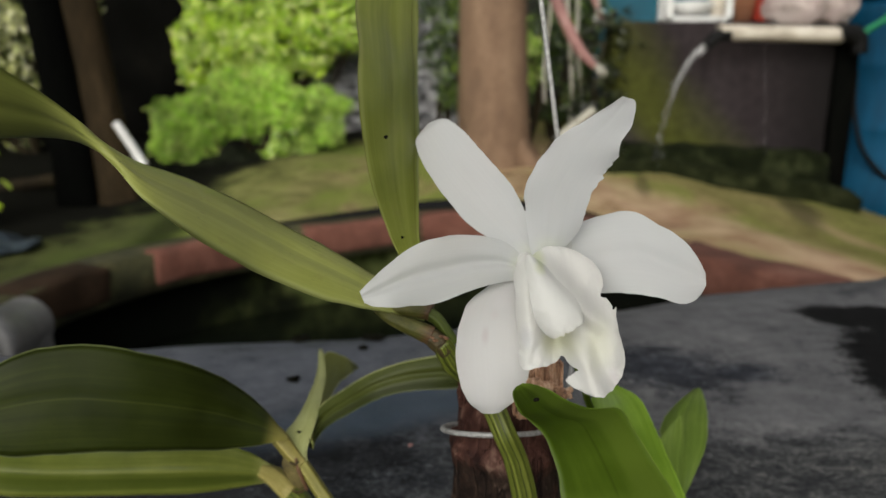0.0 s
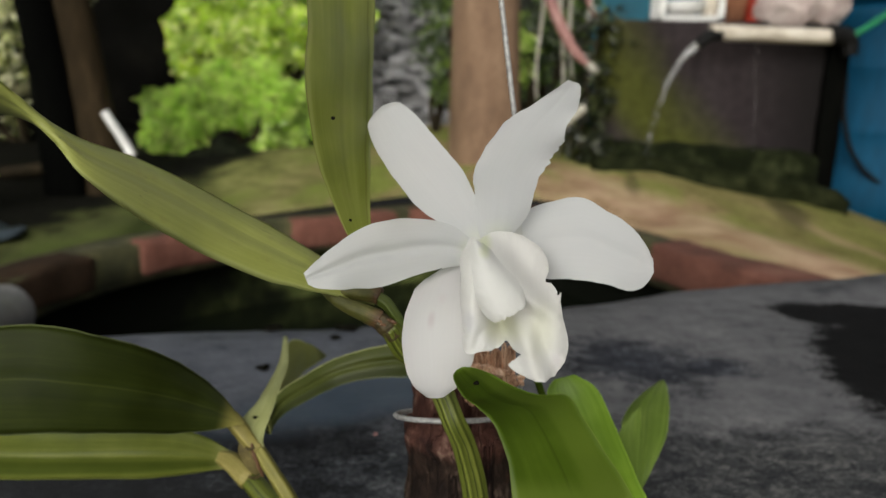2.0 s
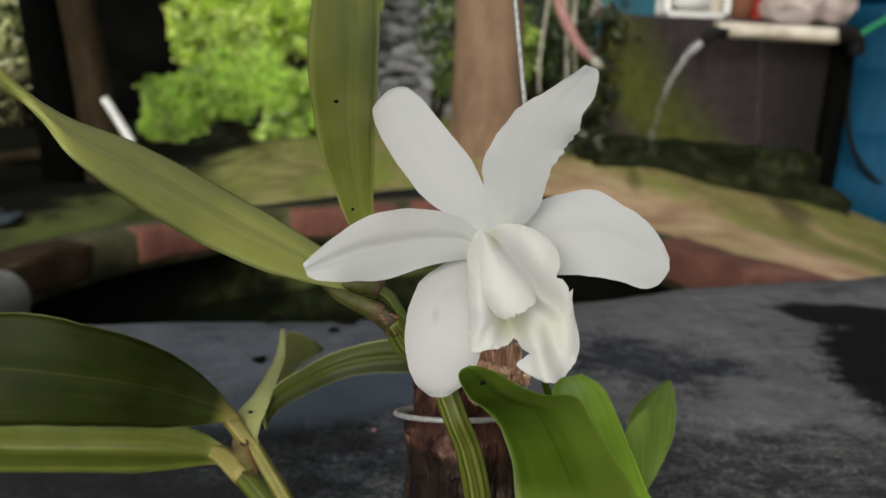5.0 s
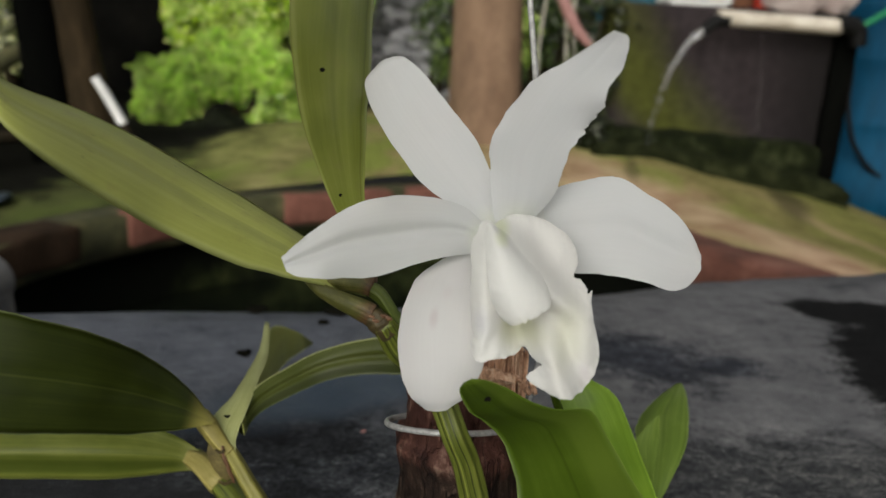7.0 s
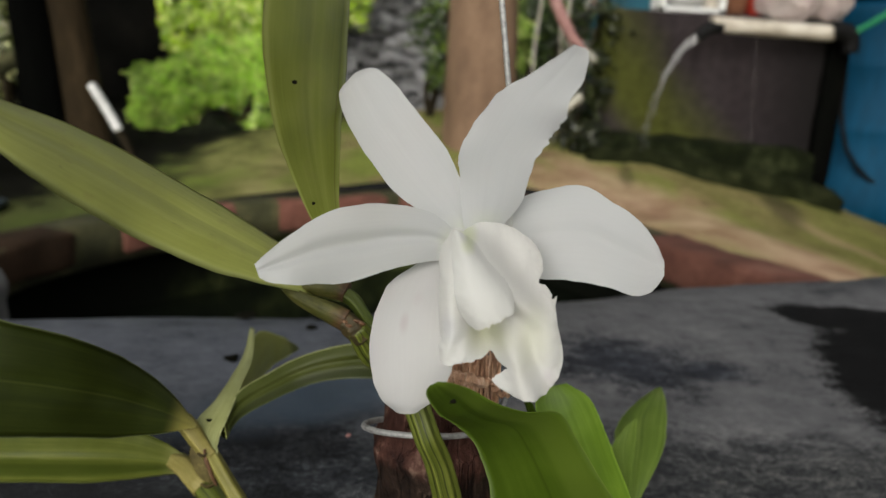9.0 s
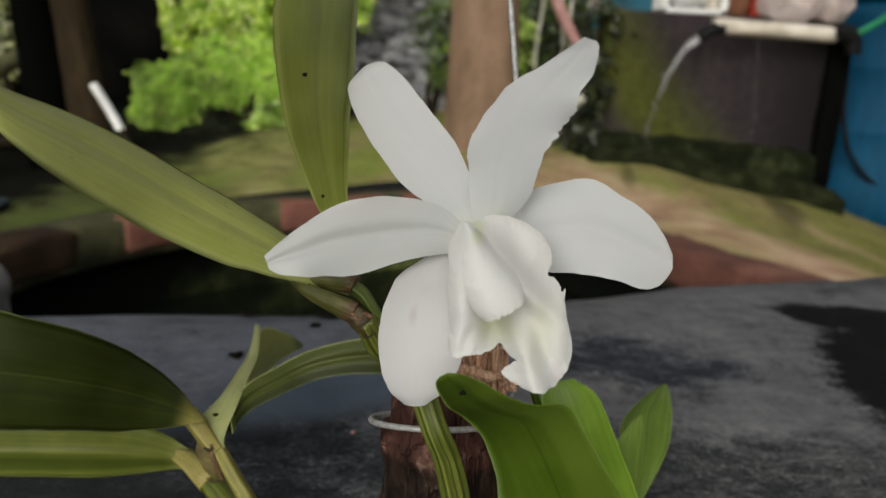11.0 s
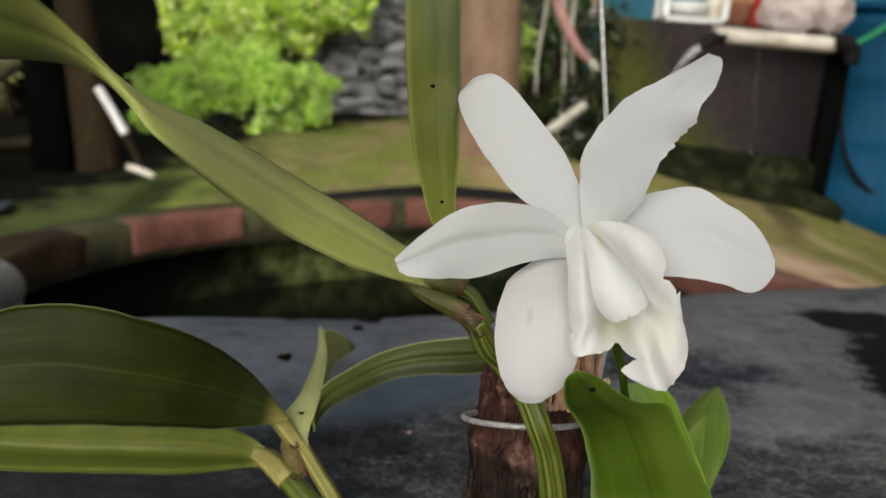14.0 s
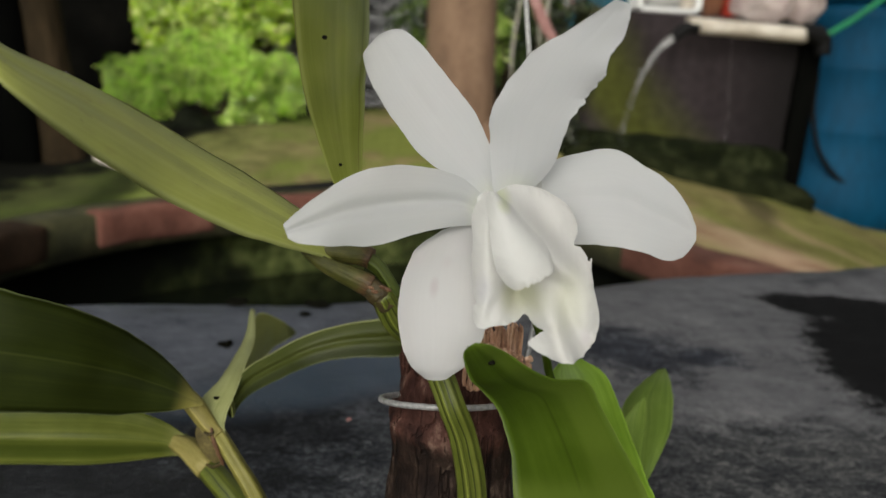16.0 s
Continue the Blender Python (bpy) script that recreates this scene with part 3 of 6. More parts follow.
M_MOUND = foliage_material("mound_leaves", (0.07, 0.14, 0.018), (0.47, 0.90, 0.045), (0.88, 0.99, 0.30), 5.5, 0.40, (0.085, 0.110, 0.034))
M_PLANT = foliage_material("plant_leaves", (0.14, 0.24, 0.03), (0.40, 0.62, 0.075), (0.75, 0.90, 0.28))
M_SHRUB = foliage_material("deep_green_leaves", (0.014, 0.03, 0.005), (0.06, 0.11, 0.015), (0.16, 0.24, 0.035))
M_CREEPER = foliage_material("black_green_leaves", (0.006, 0.010, 0.003), (0.018, 0.026, 0.006), (0.05, 0.06, 0.016))
M_HEDGE = foliage_material("yellowing_leaves", (0.05, 0.07, 0.016), (0.42, 0.46, 0.12), (0.97, 0.96, 0.62))


# ---- building helpers ----
def mesh_object(name, verts, faces, material, parent=None, label="", smooth=True, uvs=None):
    me = bpy.data.meshes.new(name)
    me.from_pydata([tuple(v) for v in verts], [], faces)
    if uvs is not None:
        layer = me.uv_layers.new(name="UVMap")
        for loop in me.loops:
            layer.data[loop.index].uv = uvs[loop.vertex_index]
    me.materials.append(material)
    me.polygons.foreach_set("use_smooth", [smooth] * len(me.polygons))
    me.update()
    ob = new(name, me)
    if parent is not None:
        ob.parent = parent
        ob.matrix_parent_inverse = parent.matrix_basis.inverted()
    if label:
        ob["label"] = label
    return ob


def part(name, bm, material, parent=None, label="", smooth=True):
    me = bpy.data.meshes.new(name)
    bmesh.ops.recalc_face_normals(bm, faces=bm.faces)
    bm.to_mesh(me)
    bm.free()
    me.materials.append(material)
    me.polygons.foreach_set("use_smooth", [smooth] * len(me.polygons))
    ob = new(name, me)
    if parent is not None:
        ob.parent = parent
        ob.matrix_parent_inverse = parent.matrix_basis.inverted()
    if label:
        ob["label"] = label
    return ob


def empty(name, place):
    ob = new(name)
    ob.location = place
    ob.empty_display_size = 0.02
    bpy.context.view_layer.update()
    return ob


def spline(points, n):
    """Catmull-Rom through rows of numbers, n samples."""
    p = np.array(points, float)
    q = np.vstack([2 * p[0] - p[1], p, 2 * p[-1] - p[-2]])
    out = []
    for u in np.linspace(0, len(p) - 1 - 1e-9, n):
        i = int(u)
        f = u - i
        a, b, c, d = q[i:i + 4]
        out.append(0.5 * (2 * b + (c - a) * f + (2 * a - 5 * b + 4 * c - d) * f * f + (3 * b - a - 3 * c + d) * f ** 3))
    return np.array(out)


def loop_spline(points, n):
    p = [*points[-2:], *points, *points[:3]]
    k = len(points)
    full = spline(p, (len(p) - 1) * 40 + 1)
    body_rows = full[80:80 + k * 40]
    return body_rows[np.linspace(0, len(body_rows), n, endpoint=False).astype(int)]


def blade(name, rows, material, parent, label="", cup=0.0, crease=0.0, ruffle=0.0, waves=3.0, thick=0.0006, wobble=0.0004, nv=44, nu=15, seed=0.0, frill=0.04, fine=9.0, sheet=False, notches=(), fold=0.16):
    """A leaf or petal: rows of midrib place and half-width vector, arched across (cup), creased along the midrib, wavy at the rim, with a thin body."""
    s = spline(rows, nv)
    mid, half = s[:, :3], s[:, 3:6]
    run = np.gradient(mid, axis=0)
    verts, back, uvs, faces = [], [], [], []
    nrm = np.cross(half, run)
    ref = np.array([0.0, -1.0, 0.25])
    nrm /= np.linalg.norm(nrm, axis=1, keepdims=True) + 1e-12
    if (nrm[nv // 2] @ ref) < 0:
        nrm = -nrm
    for i in range(1, nv):
        if nrm[i] @ nrm[i - 1] < 0:
            nrm[i] = -nrm[i]
    start = nv // 2
    if nrm[start] @ ref < 0:
        nrm = -nrm
    for j in range(nv):
        v = j / (nv - 1)
        w = np.linalg.norm(half[j])
        for i in range(nu):
            u = 2 * i / (nu - 1) - 1
            p = mid[j] + half[j] * u
            lift = cup * w * (1 - u * u) - crease * w * math.exp(-(u / fold) ** 2)
            lift += ruffle * w * abs(u) ** 3 * math.sin(2 * math.pi * waves * v + (1.3 if u > 0 else 0) + seed)
            lift += wobble * noise.noise(Vector((p[0] * 90 + seed, p[1] * 90, p[2] * 90)))
            edge = 1 + frill * abs(u) ** 4 * (noise.noise(Vector((v * fine + seed, u * 2, 3.1))) + 0.5 * noise.noise(Vector((v * fine * 2.7 + seed, u * 2, 7.1))))
            for v0, w0, deep, where in notches:
                if u * where > 0:
                    edge -= deep * abs(u) ** 3 * math.exp(-((v - v0) / w0) ** 2)
            p = mid[j] + half[j] * u * edge + nrm[j] * lift
            verts.append(p)
            back.append(p - nrm[j] * thick * (1 - u ** 4) * min(1, 6 * (1 - v) + 0.1))
            uvs.append((i / (nu - 1), v))
    n = len(verts)
    if sheet:
        for j in range(nv - 1):
            for i in range(nu - 1):
                a = j * nu + i
                faces.append((a, a + 1, a + nu + 1, a + nu))
        return mesh_object(name, verts, faces, material, parent, label, True, uvs)
    for j in range(nv - 1):
        for i in range(nu - 1):
            a = j * nu + i
            faces.append((a, a + 1, a + nu + 1, a + nu))
            faces.append((n + a, n + a + nu, n + a + nu + 1, n + a + 1))
    for j in range(nv - 1):
        for i in (0, nu - 1):
            a = j * nu + i
            faces.append((a, a + nu, n + a + nu, n + a))
    for i in range(nu - 1):
        for a in (i, (nv - 1) * nu + i):
            faces.append((a, a + 1, n + a + 1, n + a))
    ob = mesh_object(name, verts + back, faces, material, parent, label, True, uvs + uvs)
    return ob


def tube(name, rows, material, parent=None, label="", nv=40, nu=14, ribs=0.0, rib_count=7, flat=1.0, bumpy=0.0, caps=True):
    """A round stem through rows of place and radius, with lengthwise ribs, flattening and knots."""
    s = spline(rows, nv)
    verts, faces, uvs = [], [], []
    run = np.gradient(s[:, :3], axis=0)
    side = np.array([0.0, -1.0, 0.0])
    for j in range(nv):
        t = run[j] / (np.linalg.norm(run[j]) + 1e-12)
        side = side - t * (side @ t)
        side /= np.linalg.norm(side) + 1e-12
        up = np.cross(t, side)
        r = max(1e-5, s[j, 3])
        for i in range(nu):
            a = 2 * math.pi * i / nu
            k = 1 + ribs * math.cos(rib_count * a)
            k *= 1 + bumpy * noise.noise(Vector((math.cos(a) * 2, math.sin(a) * 2, j * 0.35)))
            verts.append(s[j, :3] + r * k * (side * math.cos(a) * flat + up * math.sin(a)))
            uvs.append((i / nu, j / (nv - 1)))
    for j in range(nv - 1):
        for i in range(nu):
            b = (i + 1) % nu
            faces.append((j * nu + i, j * nu + b, (j + 1) * nu + b, (j + 1) * nu + i))
    if caps:
        faces.append(tuple(range(nu))[::-1])
        faces.append(tuple((nv - 1) * nu + i for i in range(nu)))
    return mesh_object(name, verts, faces, material, parent, label, True, uvs)


def box(bm, lo, hi, bevel=0.0, segments=2):
    """Adds a box with worn, bevelled edges."""
    m = Matrix.LocRotScale([(a + b) / 2 for a, b in zip(lo, hi)], None, [b - a for a, b in zip(lo, hi)])
    made = bmesh.ops.create_cube(bm, size=1, matrix=m)
    if bevel:
        edges = list({e for v in made["verts"] for e in v.link_edges})
        bmesh.ops.bevel(bm, geom=edges, offset=bevel, segments=segments, affect="EDGES", profile=0.5)
    return bm


def roughen(bm, amount, scale, seed=0.0):
    for v in bm.verts:
        v.co += Vector([noise.noise(v.co * scale + Vector((seed + k * 7.3, k, 0))) for k in range(3)]) * amount


def turned(profile, n=40, centre=(0, 0, 0)):
    """A turned body from rows of radius and height."""
    bm = bmesh.new()
    rings = []
    for r, z in profile:
        rings.append([bm.verts.new((centre[0] + r * math.cos(2 * math.pi * i / n), centre[1] + r * math.sin(2 * math.pi * i / n), centre[2] + z)) for i in range(n)])
    for a, b in zip(rings, rings[1:]):
        for i in range(n):
            bm.faces.new((a[i], a[(i + 1) % n], b[(i + 1) % n], b[i]))
    bm.faces.new(rings[0][::-1])
    bm.faces.new(rings[-1])
    return bm


def limb(bm, rows, nv=14, nu=9, knots=0.12):
    s = spline(rows, nv)
    run = np.gradient(s[:, :3], axis=0)
    side = np.array([0.3, -1.0, 0.1])
    prev = None
    for j in range(nv):
        t = run[j] / (np.linalg.norm(run[j]) + 1e-12)
        side = side - t * (side @ t)
        side /= np.linalg.norm(side) + 1e-12
        up = np.cross(t, side)
        ring = []
        for i in range(nu):
            a = 2 * math.pi * i / nu
            r = s[j, 3] * (1 + knots * noise.noise(Vector((math.cos(a), math.sin(a), j * 0.5))))
            ring.append(bm.verts.new(s[j, :3] + r * (side * math.cos(a) + up * math.sin(a))))
        if prev:
            for i in range(nu):
                k = (i + 1) % nu
                bm.faces.new((prev[i], prev[k], ring[k], ring[i]))
        else:
            bm.faces.new(ring[::-1])
        prev = ring
    bm.faces.new(prev)
    return bm


# ---- ground, pond and walls ----
POND = [(-0.87, 1.50), (-0.81, 1.69), (-0.70, 1.87), (-0.53, 2.04), (-0.23, 2.22), (0.08, 2.36), (0.40, 2.27), (0.60, 1.95),
        (0.72, 1.70), (0.83, 1.51), (0.95, 1.18), (0.86, 0.72), (0.10, 0.30), (-0.72, 0.50), (-0.90, 1.00)]

# where each curb block begins and ends along the rim
BLOCKS = [(0.05, 0.38), (0.42, 0.69), (0.825, 1.165), (1.285, 1.625), (1.665, 2.02), (2.06, 2.42), (2.68, 3.10), (3.14, 3.50)]


def ground_height(x, y):
    fall = min(1.1, max(0, x - 0.84))
    far = min(1.0, max(0, (y - 2.05) / 1.0))
    side = min(1.0, max(0, (-x - 0.5) / 0.6))
    return 0.595 + 0.088 * far - 0.185 * fall - 0.15 * min(0.6, max(0, x - 1.45)) - 0.05 * side


def build_ground():
    rim = loop_spline(POND, 120)
    c = np.array([0.05, 1.35])
    steps = [0.02, 0.10, 0.2, 0.32, 0.46, 0.62, 0.8, 1.0, 1.25, 1.6, 2.1, 2.8, 4, 6, 10, 20, 60, 200, 900]
    verts, faces = [], []
    n = len(rim)
    for k, d in enumerate(steps):
        for p in rim:
            w = (p - c) / np.linalg.norm(p - c)
            q = p + w * d
            z = ground_height(q[0], q[1])
            if 0.05 < d < 5:
                z += 0.022 * noise.noise(Vector((q[0] * 3, q[1] * 3, 0))) + 0.008 * noise.noise(Vector((q[0] * 13, q[1] * 13, 5)))
            verts.append((q[0], q[1], z))
    for k in range(len(steps) - 1):
        for i in range(n):
            j = (i + 1) % n
            faces.append((k * n + i, k * n + j, (k + 1) * n + j, (k + 1) * n + i))
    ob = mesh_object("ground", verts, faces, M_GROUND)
    return tagged(ob, "sandy garden soil streaked with green moss", "ground", kind="structure")


def build_pond():
    rim = loop_spline(POND, 120)
    n = len(rim)
    verts, faces = [], []
    levels = [0.575, 0.50, 0.42, 0.30, 0.10]
    for k, z in enumerate(levels):
        for i, p in enumerate(rim):
            w = 0.012 * noise.noise(Vector((p[0] * 8, p[1] * 8, z * 12)))
            verts.append((p[0] * (1 + w) , p[1] + w, z))
    for k in range(len(levels) - 1):
        for i in range(n):
            j = (i + 1) % n
            faces.append((k * n + i, (k + 1) * n + i, (k + 1) * n + j, k * n + j))
    faces.append(tuple((len(levels) - 1) * n + i for i in range(n)))
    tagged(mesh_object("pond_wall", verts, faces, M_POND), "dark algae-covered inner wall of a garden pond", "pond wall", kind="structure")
    top = [(p[0] * 1.01, (p[1] - 1.35) * 1.01 + 1.35, 0.34) for p in rim]
    tagged(mesh_object("water", top, [tuple(range(n))], M_WATER), "still black pond water reflecting the greenery", "water", kind="structure")


def build_curb():
    """A ring of mortared red blocks along the far rim of the pond."""
    rim = loop_spline(POND, 600)
    keep = [p for p in rim if p[1] > 1.02]
    pts = np.array(sorted(keep, key=lambda p: math.atan2(p[0] - 0.05, p[1] - 1.35)))
    seg = np.r_[0, np.cumsum(np.linalg.norm(np.diff(pts, axis=0), axis=1))]

    def at(s):
        return np.array([np.interp(s, seg, pts[:, 0]), np.interp(s, seg, pts[:, 1])])

    def strip(s0, s1, out0, out1, z0, z1, bevel, seed, steps=8):
        bm = bmesh.new()
        rows = []
        for k in range(steps + 1):
            s = s0 + (s1 - s0) * k / steps
            p, q = at(s), at(min(seg[-1], s + 0.01)) - at(max(0, s - 0.01))
            nrm = np.array([-q[1], q[0]]) / np.linalg.norm(q)
            a, b = p + nrm * out0, p + nrm * out1
            rows.append([bm.verts.new((*a, z0)), bm.verts.new((*a, z1)), bm.verts.new((*b, z1)), bm.verts.new((*b, z0))])
        for r0, r1 in zip(rows, rows[1:]):
            for i in range(4):
                j = (i + 1) % 4
                bm.faces.new((r0[i], r0[j], r1[j], r1[i]))
        bm.faces.new(rows[0])
        bm.faces.new(rows[-1][::-1])
        bmesh.ops.recalc_face_normals(bm, faces=bm.faces)
        if bevel:
            sharp = [e for e in bm.edges if len(e.link_faces) == 2 and e.calc_face_angle() > 0.7]
            bmesh.ops.bevel(bm, geom=sharp, offset=bevel, segments=2, affect="EDGES", profile=0.5)
            roughen(bm, 0.006, 14, seed)
        return bm

    bed = part("pond_curb", strip(0, seg[-1], -0.085, 0.030, 0.50, 0.594, 0, 0, 60), M_MORTAR)
    tagged(bed, "mossy mortar bed with red blocks edging the pond", "curb", kind="structure")
    rng = random.Random(4)
    for k, (s0, s1) in enumerate(BLOCKS):
        part("block", strip(s0, min(s1, seg[-1]), -0.095, -0.040 if -0.76 < at(s0)[0] < 0.3 else 0.022, 0.512, 0.602 + rng.uniform(-0.006, 0.004), 0.014, k * 3.7), M_CURB_SHADE_DIRT if at(s0)[0] < -0.76 else M_CURB, bed)


def build_slab():
    """The broad black ledge in front of the pond, its far edge rounded and slightly wavy."""
    front = [(-1.3, 0.503), (-0.60, 0.559), (-0.24, 0.596), (-0.085, 0.616), (0.005, 0.628), (0.09, 0.652), (0.16, 0.680), (0.191, 0.688), (0.229, 0.702), (0.273, 0.724), (0.333, 0.743), (0.393, 0.756), (0.461, 0.776), (0.51, 0.793), (0.8, 0.86), (1.5, 0.92)]
    edge = spline(front, 150)
    verts, faces = [], []
    drop = [(-0.0, -0.34), (0.0, -0.10), (-0.001, -0.022), (-0.005, -0.010), (-0.013, -0.003), (-0.026, 0.0)]
    back = list(np.linspace(0.05, 0.32, 22)) + [0.4, 0.55, 0.8, 1.2]
    n = len(edge)
    for i, (x, y) in enumerate(edge):
        wob = 0.006 * noise.noise(Vector((x * 9, 0.2, 0))) + 0.003 * noise.noise(Vector((x * 30, 1.2, 0)))
        for dy, dz in drop:
            verts.append((x, y + wob + dy, 0.816 + dz))
        for d in back:
            z = 0.816 - 0.02 * min(1, d / 0.25) * (1 if x < 0.3 else 0.9)
            z += 0.004 * noise.noise(Vector((x * 7, (y - d) * 7, 0))) + 0.0012 * noise.noise(Vector((x * 40, (y - d) * 40, 2)))
            verts.append((x, y + wob * max(0, 1 - d * 6) - d, z + 0.006))
        verts.append((x, y - 1.2, 0.45))
    m = len(drop) + len(back) + 1
    for i in range(n - 1):
        for k in range(m - 1):
            faces.append((i * m + k, i * m + k + 1, (i + 1) * m + k + 1, (i + 1) * m + k))
        faces.append((i * m + m - 1, i * m, (i + 1) * m, (i + 1) * m + m - 1))
    faces.append(tuple(range(m))[::-1])
    faces.append(tuple((n - 1) * m + k for k in range(m)))
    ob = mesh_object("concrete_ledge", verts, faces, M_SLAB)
    tagged(ob, "broad black-washed concrete ledge with damp dark stains", "ledge", kind="structure")


def build_walls():
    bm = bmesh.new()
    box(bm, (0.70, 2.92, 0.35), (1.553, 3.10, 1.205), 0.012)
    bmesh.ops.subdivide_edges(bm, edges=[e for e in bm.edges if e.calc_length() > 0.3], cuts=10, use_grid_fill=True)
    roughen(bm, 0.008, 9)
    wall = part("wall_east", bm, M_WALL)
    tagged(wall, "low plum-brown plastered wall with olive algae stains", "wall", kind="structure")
    for lo, hi, mat, label in (((0.60, 2.80, 0.36), (1.53, 2.925, 0.752), M_MOSS, "dark mossy footing along the base of the wall"),
                               ((0.64, 2.70, 0.34), (1.62, 2.80, 0.705), M_MOSS_LIGHT, "low step of olive moss in front of the footing")):
        bm = bmesh.new()
        box(bm, lo, hi, 0.04, 3)
        bmesh.ops.subdivide_edges(bm, edges=[e for e in bm.edges if e.calc_length() > 0.10], cuts=14, use_grid_fill=True)
        for v in bm.verts:
            v.co.z -= (0.05 if lo[1] > 2.75 else 0.17) * max(0, v.co.x - 0.90)
        roughen(bm, 0.016, 11)
        roughen(bm, 0.010, 40, 3)
        tagged(part("wall_footing", bm, mat), label, "footing", kind="structure")
    # added block that carries the shade at the wall's right end
    bm = bmesh.new()
    box(bm, (1.556, 2.90, 0.40), (1.640, 3.02, 1.19), 0.012)
    tagged(part("wall_pier", bm, M_SHADE_BLACK), "added near-black pier standing in for shade at the end of the low wall", "pier", kind="structure")
    bm = bmesh.new()
    box(bm, (-6.0, 5.6, 0.2), (6.0, 5.8, 2.6))
    tagged(part("wall_north", bm, M_BACKWALL), "tall damp-stained garden wall behind the shrubs", "wall", kind="structure")
    bm = bmesh.new()
    box(bm, (-3.6, -2.6, 0.2), (-3.4, 5.6, 1.6))
    tagged(part("wall_west", bm, M_BACKWALL), "low damp-stained garden side wall", "wall", kind="structure")
    bm = bmesh.new()
    box(bm, (3.4, -2.6, 0.2), (3.6, 5.6, 1.6))
    tagged(part("wall_far_east", bm, M_BACKWALL), "low damp-stained garden side wall", "wall", kind="structure")


build_ground()
build_pond()
build_curb()
build_slab()
build_walls()


# ---- the orchid on its log ----
DORSAL_SEPAL = [
    (0.0592, 0.303, 0.9558, 0.0021, 0.0, 0.0006),
    (0.0535, 0.305, 0.9633, 0.0052, 0.0, 0.0034),
    (0.0463, 0.308, 0.9717, 0.0079, 0.0, 0.0051),
    (0.0395, 0.311, 0.9797, 0.0087, -0.001, 0.0044),
    (0.0342, 0.3135, 0.9863, 0.0087, -0.0015, 0.0036),
    (0.0306, 0.3165, 0.9917, 0.0079, -0.0015, 0.0031),
    (0.0282, 0.319, 0.9954, 0.0057, -0.001, 0.0029),
    (0.0287, 0.321, 0.9979, 0.0025, -0.001, 0.001),
]
PETAL_UPPER = [
    (0.0641, 0.3, 0.957, 0.0044, 0.0, 0.001),
    (0.0651, 0.297, 0.9672, 0.0081, -0.0025, -0.0007),
    (0.066, 0.2945, 0.9776, 0.0094, -0.005, 0.0006),
    (0.0698, 0.291, 0.9862, 0.0104, -0.006, 0.0002),
    (0.0733, 0.288, 0.9937, 0.0079, -0.006, -0.0007),
    (0.0778, 0.2849, 0.9995, 0.0059, -0.0044, -0.0002),
    (0.0809, 0.2822, 1.0039, 0.0036, -0.0027, 0.0001),
    (0.0822, 0.28, 1.0066, 0.0013, -0.0005, -0.0004),
]
PETAL_RIGHT = [
    (0.0719, 0.302, 0.9545, 0.001, -0.002, -0.0039),
    (0.0764, 0.3005, 0.9559, 0.0019, -0.0035, -0.0102),
    (0.0845, 0.297, 0.958, 0.0028, -0.005, -0.0114),
    (0.0928, 0.295, 0.9585, 0.0025, -0.005, -0.0125),
    (0.1002, 0.293, 0.9557, 0.0018, -0.004, -0.0113),
    (0.1062, 0.292, 0.9533, 0.0009, -0.003, -0.0094),
    (0.1101, 0.2915, 0.9517, 0.0002, -0.0015, -0.0058),
    (0.1123, 0.2915, 0.951, 0.0, -0.0005, -0.0019),
]
PETAL_LEFT = [
    (0.0559, 0.3015, 0.9525, -0.0004, -0.0015, -0.0039),
    (0.0492, 0.2995, 0.955, -0.0013, -0.0025, -0.0064),
    (0.0392, 0.2955, 0.9555, -0.0018, -0.0035, -0.0083),
    (0.0303, 0.291, 0.9549, -0.0003, -0.004, -0.0093),
    (0.0224, 0.287, 0.9543, 0.0002, -0.004, -0.0083),
    (0.0158, 0.2835, 0.9526, 0.0002, -0.0035, -0.0063),
    (0.0101, 0.2815, 0.9506, 0.0003, -0.0015, -0.0039),
    (0.0068, 0.2805, 0.9495, 0.0007, -0.0005, -0.0016),
]
LATERAL_SEPAL = [
    (0.0513, 0.303, 0.9468, 0.0055, 0.0, 0.0009),
    (0.0481, 0.296, 0.942, 0.0092, -0.002, 0.0002),
    (0.0464, 0.289, 0.9358, 0.0109, -0.003, 0.0007),
    (0.0459, 0.284, 0.9281, 0.0112, -0.003, 0.0009),
    (0.0459, 0.281, 0.9222, 0.01, -0.002, 0.0013),
    (0.0454, 0.2795, 0.9164, 0.007, -0.0015, 0.0009),
    (0.045, 0.28, 0.9123, 0.0027, -0.001, 0.0005),
]
PALE_LEAF = [
    (-0.0470, 0.3765, 0.8335, -0.0004, -0.0005, -0.0034),
    (-0.0600, 0.3740, 0.8385, -0.0009, -0.0012, -0.0082),
    (-0.0781, 0.369, 0.8423, -0.0017, -0.003, -0.0113),
    (-0.1028, 0.363, 0.8453, -0.0004, -0.003, -0.0111),
    (-0.1312, 0.356, 0.8487, 0.0002, -0.004, -0.01),
    (-0.1547, 0.3495, 0.8537, -0.0004, -0.0045, -0.0093),
    (-0.1843, 0.345, 0.859, 0.0018, -0.005, -0.0055),
    (-0.2102, 0.3425, 0.8624, 0.0019, -0.0025, -0.0009),
]
